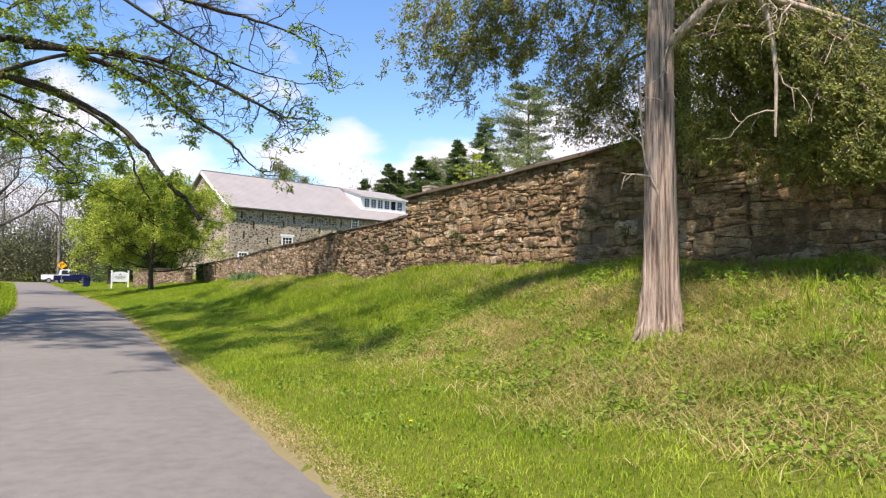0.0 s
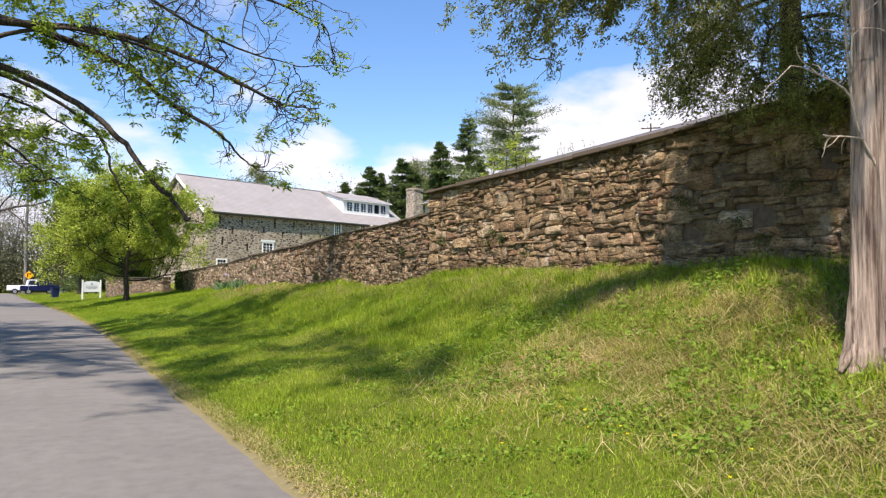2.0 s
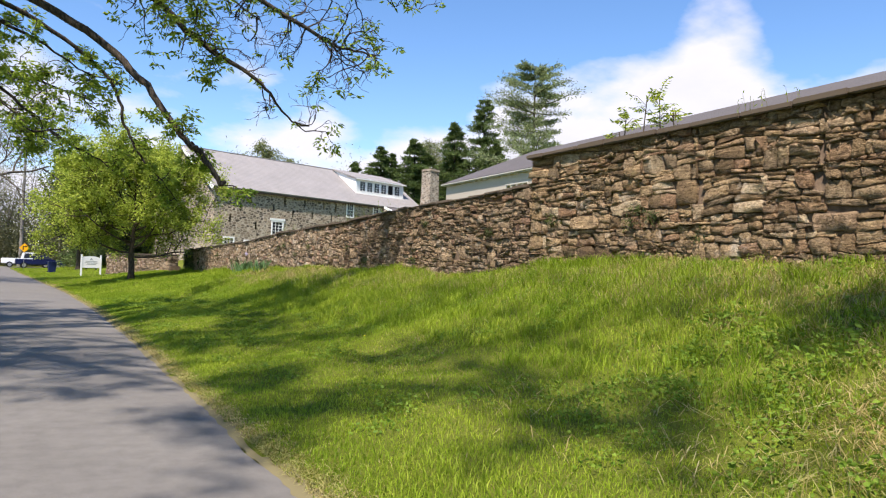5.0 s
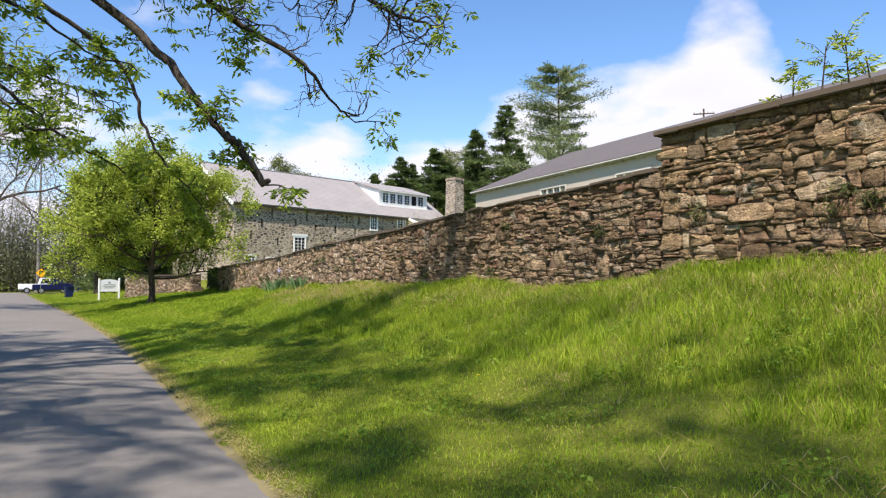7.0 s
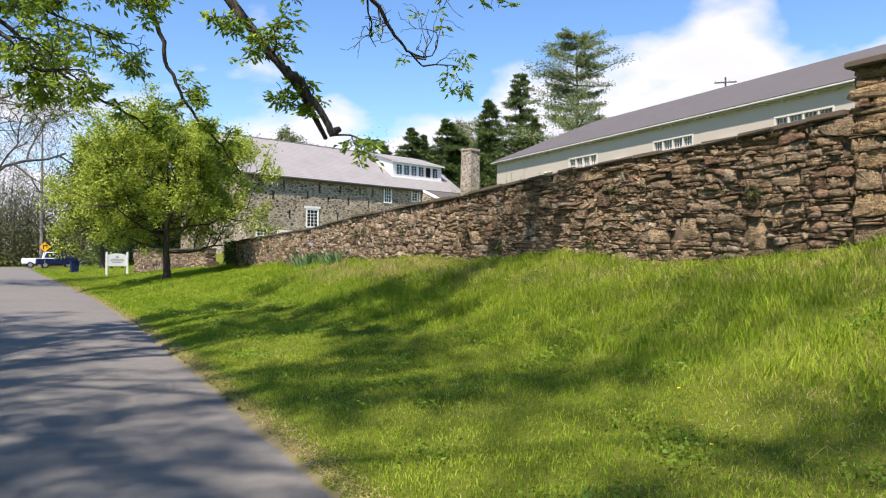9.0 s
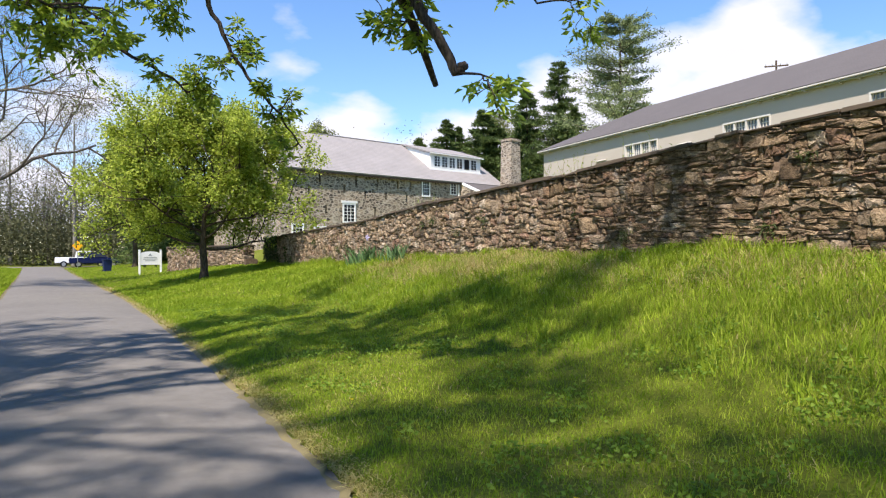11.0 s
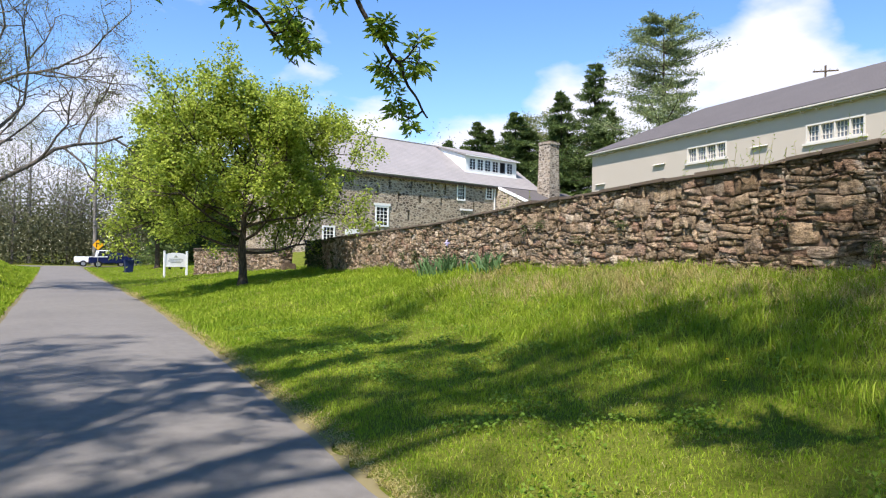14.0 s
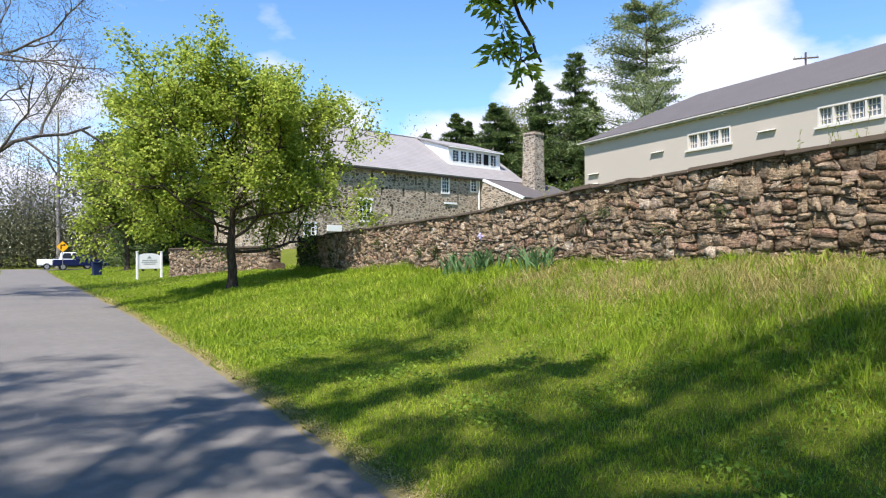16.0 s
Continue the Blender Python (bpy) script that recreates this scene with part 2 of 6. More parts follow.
def mat_roof(name, a_col, b_col, course=0.22):
    a = Mat(name, 0.8)
    w = a.node("ShaderNodeTexWave", Scale=0.5 / course, Distortion=0.4, Detail=2.0)
    w.bands_direction = "Z"
    a.link(a.co, w.inputs["Vector"])
    big = a.noise(0.7, 5, 0.6)
    fine = a.noise(14, 4, 0.7)
    c = a.mix(big, a_col, b_col)
    c = a.mix(0.35, c, a.ramp(fine, [(0.3, lin(0.68, 0.66, 0.66)), (0.7, (1, 1, 1, 1))]), "MULTIPLY")
    c = a.mix(0.18, c, w.outputs["Color"], "MULTIPLY")
    a.color(c)
    return a.bump(a.math("ADD", w.outputs["Fac"], fine), 0.35, 0.02).m


# the factor lightens the pane colour in place of reflected sky
def mat_glass(name="window_glass", sky_tone=1.0):
    a = Mat(name, 0.12, spec=0.35)
    n = a.noise(2.0, 2)
    a.color(a.mix(n, lin(0.10 * sky_tone, 0.11 * sky_tone, 0.12 * sky_tone), lin(0.20 * sky_tone, 0.21 * sky_tone, 0.22 * sky_tone)))
    return a.bump(n, 0.08, 0.01).m


STONE_PART, STONE_MASS, MORTAR = mat_stone("slaty_stone", True, (0.90, 0.85, 0.795, 1)), mat_stone("field_stone_mass", False, (1.12, 1.10, 1.10, 1)), mat_mortar()
STONE_SLATY, STONE_BROWN = mat_stone("slaty_stone_mass", False, (0.90, 0.85, 0.795, 1)), mat_stone("brown_stone_mass", False, (1.0, 0.92, 0.79, 1))
RUBBLE, RUBBLE_TAN = mat_rubble("mill_rubble", 3.5, lin(0.76, 0.715, 0.64)), mat_rubble("chimney_rubble", 3.2, lin(0.74, 0.70, 0.64))
ASPHALT, TURF = mat_asphalt(), mat_ground()
GRASS = mat_grass("grass_blades", [(0.0, lin(0.43, 0.505, 0.13)), (0.4, lin(0.54, 0.62, 0.17)), (0.8, lin(0.63, 0.69, 0.225)), (1.0, lin(0.70, 0.72, 0.32))], lin(0.60, 0.71, 0.16))
STRAW = mat_grass("dry_grass", [(0.0, lin(0.60, 0.53, 0.33)), (0.5, lin(0.72, 0.65, 0.45)), (1.0, lin(0.80, 0.74, 0.56))], lin(0.75, 0.68, 0.42))
MAPLE_LEAF = mat_leaf("maple_leaf", [(0.0, lin(0.40, 0.48, 0.16)), (0.5, lin(0.58, 0.65, 0.22)), (1.0, lin(0.74, 0.78, 0.36))], 0.48)
OAK_LEAF = mat_leaf("young_oak_leaf", [(0.0, lin(0.28, 0.35, 0.13)), (0.6, lin(0.41, 0.48, 0.18)), (1.0, lin(0.55, 0.60, 0.26))], 0.4)
WALNUT_LEAF = mat_leaf("walnut_leaf", [(0.0, lin(0.36, 0.47, 0.18)), (0.6, lin(0.52, 0.62, 0.22)), (1.0, lin(0.70, 0.76, 0.28))], 0.5)
CEDAR_LEAF = mat_leaf("cedar_foliage", [(0.0, lin(0.32, 0.355, 0.205)), (0.6, lin(0.475, 0.50, 0.255)), (1.0, lin(0.65, 0.64, 0.35))], 0.35)
PINE_LEAF = mat_leaf("pine_needles", [(0.0, lin(0.36, 0.41, 0.28)), (0.6, lin(0.50, 0.56, 0.38)), (1.0, lin(0.64, 0.68, 0.46))], 0.35)
SPRUCE_LEAF = mat_leaf("dark_conifer_needles", [(0.0, lin(0.24, 0.31, 0.18)), (0.6, lin(0.34, 0.42, 0.22)), (1.0, lin(0.45, 0.52, 0.28))], 0.3)
# grey mixed into these leaf colours imitates the haze of distance
WOODS_LEAF = mat_leaf("haze_tinted_woods_leaf", [(0.0, lin(0.35, 0.36, 0.25)), (0.6, lin(0.45, 0.46, 0.33)), (1.0, lin(0.56, 0.56, 0.42))], 0.6)
BRUSH_LEAF = mat_leaf("dark_brush_leaf", [(0.0, lin(0.31, 0.325, 0.22)), (0.6, lin(0.40, 0.41, 0.29)), (1.0, lin(0.48, 0.48, 0.36))], 0.4)
HAZE_LEAF = mat_leaf("spring_woods_leaf", [(0.0, lin(0.34, 0.37, 0.22)), (0.6, lin(0.46, 0.49, 0.30)), (1.0, lin(0.60, 0.62, 0.40))], 0.45)
CEDAR_BARK = mat_bark("cedar_bark", lin(0.36, 0.29, 0.25), lin(0.75, 0.67, 0.60), 6.0, 8.0)
DEAD_WOOD = mat_bark("weathered_dead_wood", lin(0.50, 0.45, 0.40), lin(0.76, 0.70, 0.63), 2.0, 12.0, 0.5)
WALNUT_BARK = mat_bark("walnut_bark", lin(0.17, 0.15, 0.13), lin(0.38, 0.34, 0.30), 1.5, 10.0)
MAPLE_BARK = mat_bark("maple_bark", lin(0.20, 0.17, 0.13), lin(0.38, 0.33, 0.27), 1.8, 10.0)
GREY_BARK = mat_bark("grey_bark", lin(0.34, 0.32, 0.30), lin(0.56, 0.53, 0.50), 1.5, 6.0)
LANE_BARK = mat_bark("dark_grey_bark", lin(0.28, 0.25, 0.22), lin(0.48, 0.45, 0.41), 1.5, 6.0)
PALE_BARK = mat_bark("pale_sycamore_bark", lin(0.36, 0.34, 0.32), lin(0.58, 0.56, 0.53), 1.2, 4.0)
SLATE = mat_roof("mill_slate_roof", lin(0.53, 0.52, 0.51), lin(0.66, 0.64, 0.63), 0.25)
GREY_ROOF = mat_roof("barn_shingle_roof", lin(0.36, 0.342, 0.335), lin(0.42, 0.40, 0.39), 0.2)
STUCCO = plain("cream_stucco", lin(0.71, 0.672, 0.618), 0.9, 0, 25, 0.10)
WHITE = plain("white_paint", lin(0.92, 0.92, 0.90), 0.55, 0, 30, 0.08)
BARN_TRIM = plain("old_cream_paint", lin(0.80, 0.78, 0.74), 0.7, 0, 30, 0.12)
CONCRETE = plain("weathered_coping", lin(0.40, 0.35, 0.30), 0.95, 0, 12, 0.35)
# near-black colour that stands for the unlit inside of the mill
DARK = plain("unlit_inside_black", lin(0.10, 0.09, 0.09), 0.9)
GLASS, PALE_GLASS = mat_glass(), mat_glass("sky_pale_window_glass", 2.5)
CAR_BLUE, CAR_WHITE = plain("navy_car_paint", lin(0.10, 0.13, 0.30), 0.25, 0.2, 4, 0.05), plain("white_car_paint", lin(0.90, 0.91, 0.92), 0.25, 0, 4, 0.03)
RUBBER, RIM = plain("tyre_rubber", lin(0.10, 0.10, 0.10), 0.9), plain("wheel_rim", lin(0.70, 0.70, 0.72), 0.35, 0.8)
BIN_BLUE = plain("blue_plastic", lin(0.08, 0.14, 0.30), 0.5)
YELLOW = plain("yellow_sign_face", lin(0.95, 0.68, 0.06), 0.5)
BLACK = plain("black_paint", lin(0.06, 0.06, 0.06), 0.6)
GALV = plain("galvanised_steel", lin(0.55, 0.55, 0.55), 0.45, 0.8)
POLE_WOOD = mat_bark("pole_wood", lin(0.25, 0.20, 0.16), lin(0.42, 0.36, 0.30), 3.0, 9.0, 0.4)
SIGN_GREY = plain("sign_lettering_grey", lin(0.62, 0.64, 0.62), 0.6)

DANDELION = plain("dandelion_yellow", lin(0.93, 0.84, 0.16), 0.7)
VERGE = plain("dusty_verge", lin(0.52, 0.48, 0.34), 0.95, 0, 55, 0.6)

# ---- building helpers ----


def mesh_np(name, verts, faces, material, parent=None, smooth=False, label=""):
    """One mesh object from arrays; faces is a list of (n, k) index arrays."""
    me = bpy.data.meshes.new(name)
    verts = np.asarray(verts, np.float32)
    me.vertices.add(len(verts))
    me.vertices.foreach_set("co", verts.ravel())
    faces = [np.asarray(f, np.int32) for f in faces if len(f)]
    loops = np.concatenate([f.ravel() for f in faces])
    sizes = np.concatenate([np.full(len(f), f.shape[1], np.int32) for f in faces])
    me.loops.add(len(loops))
    me.loops.foreach_set("vertex_index", loops)
    me.polygons.add(len(sizes))
    me.polygons.foreach_set("loop_start", np.concatenate([[0], np.cumsum(sizes)[:-1]]).astype(np.int32))
    if smooth:
        me.polygons.foreach_set("use_smooth", np.ones(len(sizes), bool))
    me.update(calc_edges=True)
    me.validate()
    me.materials.append(material)
    ob = new(name, me)
    if parent:
        ob.parent = parent
    if label:
        ob["label"] = label
    return ob


def part(name, bm, material, parent=None, label="", smooth=False):
    me = bpy.data.meshes.new(name)
    bmesh.ops.recalc_face_normals(bm, faces=bm.faces)
    if smooth:
        for f in bm.faces:
            f.smooth = True
    bm.to_mesh(me)
    bm.free()
    me.materials.append(material)
    ob = new(name, me)
    if parent:
        ob.parent = parent
    if label:
        ob["label"] = label
    return ob


def thing(name, m, label, category, group="", kind=""):
    ob = new(name)
    ob.matrix_basis = m
    ob.empty_display_size = 0.2
    return tagged(ob, label, category, group, kind)


def box(bm, x0, x1, y0, y1, z0, z1, bevel=0.0, m=None):
    g = bmesh.ops.create_cube(bm, size=1)
    mat4 = Matrix.Translation(((x0 + x1) / 2, (y0 + y1) / 2, (z0 + z1) / 2)) @ Matrix.Diagonal((x1 - x0, y1 - y0, z1 - z0, 1))
    bmesh.ops.transform(bm, matrix=(m or Matrix()) @ mat4, verts=g["verts"])
    if bevel:
        es = list({e for v in g["verts"] for e in v.link_edges})
        bmesh.ops.bevel(bm, geom=es, offset=bevel, segments=2, affect="EDGES")
    return bm


def boxes(*specs, bevel=0.0):
    bm = bmesh.new()
    for sp in specs:
        box(bm, *sp, bevel=bevel)
    return bm


def poly_prism(pts, y0, y1):
    """A prism over a polygon in x, z between y0 and y1."""
    bm = bmesh.new()
    a = [bm.verts.new((x, y0, z)) for x, z in pts]
    b = [bm.verts.new((x, y1, z)) for x, z in pts]
    bm.faces.new(a)
    bm.faces.new(b[::-1])
    for i in range(len(pts)):
        j = (i + 1) % len(pts)
        bm.faces.new((a[i], b[i], b[j], a[j]))
    return bm


def slab(p0, p1, p2, p3, thick):
    """A sloping plate over four corners."""
    bm = bmesh.new()
    up = (Vector(p1) - Vector(p0)).cross(Vector(p3) - Vector(p0)).normalized()
    if up.z < 0:
        up = -up
    lo = [bm.verts.new(Vector(p)) for p in (p0, p1, p2, p3)]
    hi = [bm.verts.new(Vector(p) + up * thick) for p in (p0, p1, p2, p3)]
    bm.faces.new(lo)
    bm.faces.new(hi[::-1])
    for i in range(4):
        j = (i + 1) % 4
        bm.faces.new((lo[i], hi[i], hi[j], lo[j]))
    return bm


# ---- lie of the land ----
WALL_LINE = ((-14, 8.2), (16, 8.15), (24, 7.82), (32, 7.55), (43, 7.35))
WALL_BASE = ((-14, 1.74), (12, 1.74), (14, 1.66), (15, 1.44), (17, 1.36), (20, 1.43), (25, 1.38), (28, 1.24), (31.6, 1.13), (39, 0.93), (43, 0.88))
WALL_TOP_LOW = ((14.65, 3.12), (16.8, 3.04), (19.3, 2.95), (22.9, 2.75), (27.7, 2.58), (31.5, 2.34), (36.7, 2.2), (43, 2.04))
WALL_TOP_HIGH = ((-14, 3.95), (6, 3.74), (8, 3.68), (11, 3.64), (14.65, 3.62))
ROAD_RIGHT = ((-30, 1.85), (2, 1.85), (10, 1.93), (20, 2.03), (27, 2.0), (38, 1.65), (46, 1.15), (60, 0.3), (72, -0.4), (97, -1.6))
ROAD_LEFT = ((-30, -1.6), (26, -1.42), (32, -1.5), (44.6, -2.15), (60, -2.95), (72, -3.65), (97, -5.2))
PROFILE = ((0, 0), (0.16, 0.105), (0.4, 0.2), (0.57, 0.38), (0.68, 0.55), (0.8, 0.77), (1, 1))


def lerp(table, v):
    a = np.array(table, float)
    return np.interp(v, a[:, 0], a[:, 1])


def wall_top(y):
    return np.where(np.asarray(y) < 14.65, lerp(WALL_TOP_HIGH, y), lerp(WALL_TOP_LOW, y))


def smooth01(v):
    v = np.clip(v, 0, 1)
    return v * v * (3 - 2 * v)


def hump(x, y):
    """Gentle unevenness of the turf."""
    return 0.035 * np.sin(x * 1.9 + np.sin(y * 0.8)) * np.sin(y * 1.3 + 1.0) + 0.018 * np.sin(x * 4.1 + y * 2.3) * np.sin(y * 3.7 - x)


def land(x, y):
    x, y = np.asarray(x, float), np.asarray(y, float)
    rr, rl, xw = lerp(ROAD_RIGHT, y), lerp(ROAD_LEFT, y), lerp(WALL_LINE, y)
    # bank between road and wall, flatter on towards the young tree
    s = np.clip((x - rr) / (xw - rr), 0, 1)
    a = lerp(PROFILE, s)
    k = smooth01((y - 28) / 10)
    a = a * (1 - k) + (0.75 * s + 0.25 * smooth01(s)) * k
    bank = a * lerp(WALL_BASE, y)
    far = smooth01((y - 46) / 16)
    bank = bank * (1 - far) + (0.9 * smooth01((x - rr - 1) / 12)) * far
    # retained ground behind the wall, rising to the barn
    behind = (wall_top(y) - 0.35) + (5.4 - wall_top(y)) * smooth01((x - xw - 2) / 18)
    behind = behind + 5.0 * smooth01((x - 36) / 60)
    open_ = smooth01((y - 43.4) / 0.8) * (1 - smooth01((x - 10) / 5)) + smooth01((y - 48) / 14)
    open_ = np.clip(open_, 0, 1)
    low = 0.9 + 0.9 * smooth01((x - 9) / 8) + 3.6 * smooth01((x - 27) / 12) + 4.0 * smooth01((x - 45) / 50)
    low = low * (1 - far) + np.maximum(bank, 1.9 * smooth01((x - 6) / 9) + 3.2 * smooth01((x - 27) / 12) + 4.0 * smooth01((x - 45) / 50)) * far
    right = behind * (1 - open_) + low * open_
    z = np.where(x < xw + 0.22, bank, right)
    d = rl - x
    left = 1.15 * smooth01((d - 0.2) / 2.6) * smooth01((y - 20) / 18) * (1 - smooth01((y - 62) / 20)) + 0.12 * smooth01(d / 2)
    z = np.where(x < rl, left, z)
    off = np.where(x < rl, d, np.where(x > rr, x - rr, 0))
    calm = smooth01(off / 1.2)
    z = z + hump(x, y) * calm
    dip = np.where((x > rl - 0.02) & (x < rr + 0.02), -0.05, 0.0)
    cross = smooth01((y - 90) / 5) * (1 - smooth01((y - 104) / 5)) * smooth01((12 - x) / 6)
    return (z + dip) * (1 - cross) - 0.05 * cross


def axis(near0, near1, step, far0, far1, grow=1.25):
    v = list(np.arange(near0, near1 + 1e-6, step))
    for sgn, end in ((1, far1), (-1, far0)):
        st, p = step, v[-1] if sgn > 0 else v[0]
        add = []
        while sgn * p < sgn * end:
            st *= grow
            p += sgn * st
            add.append(p)
        v = v + add if sgn > 0 else add[::-1] + v
    return np.array(v)


def build_ground():
    xs, ys = axis(-4, 10, 0.12, -900, 900), axis(-6, 62, 0.3, -900, 1200)
    X, Y = np.meshgrid(xs, ys)
    Z = land(X, Y)
    n, m = X.shape
    idx = np.arange(n * m).reshape(n, m)
    f = np.stack([idx[:-1, :-1], idx[:-1, 1:], idx[1:, 1:], idx[1:, :-1]], -1).reshape(-1, 4)
    ob = mesh_np("ground", np.stack([X, Y, Z], -1).reshape(-1, 3), [f], TURF, smooth=True)
    tagged(ob, "green turf rising from the road to the stone wall", "ground", kind="structure")


def build_road():
    ys = np.concatenate([np.arange(-30, 97, 0.4)])
    rng = np.random.default_rng(5)
    rr, rl = lerp(ROAD_RIGHT, ys), lerp(ROAD_LEFT, ys)
    k = np.linspace(0, 1, 13)
    wob_r = 0.05 * np.sin(ys * 1.1) + 0.03 * np.sin(ys * 2.9 + 1) + rng.normal(0, 0.012, len(ys))
    wob_l = 0.05 * np.sin(ys * 0.9 + 2) + rng.normal(0, 0.012, len(ys))
    X = (rl + wob_l)[:, None] * (1 - k) + (rr + wob_r)[:, None] * k
    Y = np.repeat(ys[:, None], 13, 1)
    Z = 0.035 * (1 - (2 * k - 1) ** 2)[None, :] - 0.012 + 0 * X
    Z[:, 0] -= 0.012
    Z[:, -1] -= 0.012
    n, m = X.shape
    idx = np.arange(n * m).reshape(n, m)
    f = np.stack([idx[:-1, :-1], idx[:-1, 1:], idx[1:, 1:], idx[1:, :-1]], -1).reshape(-1, 4)
    ob = mesh_np("road", np.stack([X, Y, Z], -1).reshape(-1, 3), [f], ASPHALT, smooth=True)
    tagged(ob, "narrow grey asphalt lane with ragged grassy edges", "road", kind="structure")
    ys = np.arange(-8, 70, 0.12)
    for nm, tab, sg in (("verge_edge", ROAD_RIGHT, 1), ("verge_edge", ROAD_LEFT, -1)):
        e = lerp(tab, ys)
        inn = e - sg * (0.05 + np.abs(rng.normal(0, 0.03, len(ys))))
        wide = 0.0 + 0.05 * np.exp(-(np.maximum(ys - 3, 0) / 6) ** 2)
        out = e + sg * (wide + 0.025 * np.sin(ys * 1.7) + 0.02 * np.sin(ys * 4.3) + np.abs(rng.normal(0, 0.04, len(ys))))
        mid = (inn + out) / 2
        X = np.stack([inn, mid, out], 1)
        Y = np.repeat(ys[:, None], 3, 1)
        Z = np.stack([np.full(len(ys), -0.032), np.full(len(ys), -0.006), np.maximum(land(out, ys), -0.02) + 0.004], 1)
        idx = np.arange(len(ys) * 3).reshape(-1, 3)
        f = np.stack([idx[:-1, :-1], idx[:-1, 1:], idx[1:, 1:], idx[1:, :-1]], -1).reshape(-1, 4)
        ob = mesh_np(nm, np.stack([X, Y, Z], -1).reshape(-1, 3), [f], VERGE, smooth=True)
        tagged(ob, "pale dusty strip of straw and grit along the lane", "verge", kind="structure")
    bm = bmesh.new()
    box(bm, -80, 7, 96.5, 101.5, -0.04, 0.0)
    ob = part("crossing_road", bm, ASPHALT)
    tagged(ob, "grey asphalt road crossing at the lane's end", "road", kind="structure")


build_ground()
build_road()

# ---- trees ----


def tube(pts, radii, sides, wobble=0.0, rng=None):
    pts = np.asarray(pts, float)
    n = len(pts)
    tan = np.gradient(pts, axis=0)
    tan /= np.linalg.norm(tan, axis=1)[:, None] + 1e-9
    ref = np.array((0.31, 0.2, 0.93)) if abs(tan[0][2]) < 0.9 else np.array((1.0, 0.1, 0.0))
    a = np.cross(tan, ref)
    a /= np.linalg.norm(a, axis=1)[:, None] + 1e-9
    b = np.cross(tan, a)
    ang = np.linspace(0, 2 * np.pi, sides, endpoint=False)
    r = np.asarray(radii)[:, None] * np.ones(sides)[None]
    if wobble:
        r = r * (1 + wobble * rng.normal(0, 1, sides)[None] + 0.4 * wobble * rng.normal(0, 1, r.shape))
    v = pts[:, None] + (a[:, None] * np.cos(ang)[None, :, None] + b[:, None] * np.sin(ang)[None, :, None]) * r[..., None]
    idx = np.arange(n * sides).reshape(n, sides)
    nx = np.roll(idx, -1, 1)
    f = np.stack([idx[:-1], nx[:-1], nx[1:], idx[1:]], -1).reshape(-1, 4)
    return v.reshape(-1, 3), f


def tubes(name, lines, material, parent, label="", cap=True):
    """lines: (points, radii, sides). One mesh."""
    V, Fq, off = [], [], 0
    for pts, rad, sides in lines:
        v, f = tube(pts, rad, sides)
        V.append(v)
        Fq.append(f + off)
        off += len(v)
    return mesh_np(name, np.concatenate(V), [np.concatenate(Fq)], material, parent, smooth=True, label=label)


def spline(ctrl, n):
    """A smooth line through control points."""
    c = np.asarray(ctrl, float)
    p = np.vstack([2 * c[0] - c[1], c, 2 * c[-1] - c[-2]])
    out = []
    for i in range(1, len(p) - 2):
        t = np.linspace(0, 1, n, endpoint=False)[:, None]
        p0, p1, p2, p3 = p[i - 1], p[i], p[i + 1], p[i + 2]
        out.append(0.5 * (2 * p1 + (p2 - p0) * t + (2 * p0 - 5 * p1 + 4 * p2 - p3) * t ** 2 + (3 * p1 - p0 - 3 * p2 + p3) * t ** 3))
    return np.vstack([*out, c[-1:]])


def unit(v):
    return v / (np.linalg.norm(v) + 1e-9)


def grow(rng, start, way, length, radius, level, lines, tips, opt):
    """A branch with its twigs. opt: bend, lift, kids, spread, shrink, levels."""
    n = 6 if level == 0 else 5
    pts, p, d = [np.array(start, float)], np.array(start, float), unit(np.array(way, float))
    for _ in range(n):
        d = unit(d + rng.normal(0, opt["bend"], 3) + np.array((0, 0, opt["lift"])))
        p = p + d * length / n
        pts.append(p.copy())
    rad = radius * np.linspace(1, 0.45, n + 1)
    lines.append((pts, rad, 8 if level == 0 else (5 if level < opt["levels"] - 1 else 3)))
    if level >= opt["levels"]:
        tips.append((pts[-1], d))
        tips.append((pts[-3], d))
        return
    for k in range(opt["kids"]):
        f = 0.3 + 0.7 * (k + rng.random()) / opt["kids"]
        i = min(int(f * n), n - 1)
        base = pts[i] + (pts[i + 1] - pts[i]) * (f * n - i)
        side = unit(np.cross(d, rng.normal(0, 1, 3)))
        w = unit(d * (1 - opt["spread"]) + side * opt["spread"] + np.array((0, 0, opt["lift"] * 0.6)))
        grow(rng, base, w, length * opt["shrink"] * (0.75 + 0.5 * rng.random()), radius * 0.55, level + 1, lines, tips, opt)
    tips.append((pts[-1], d))


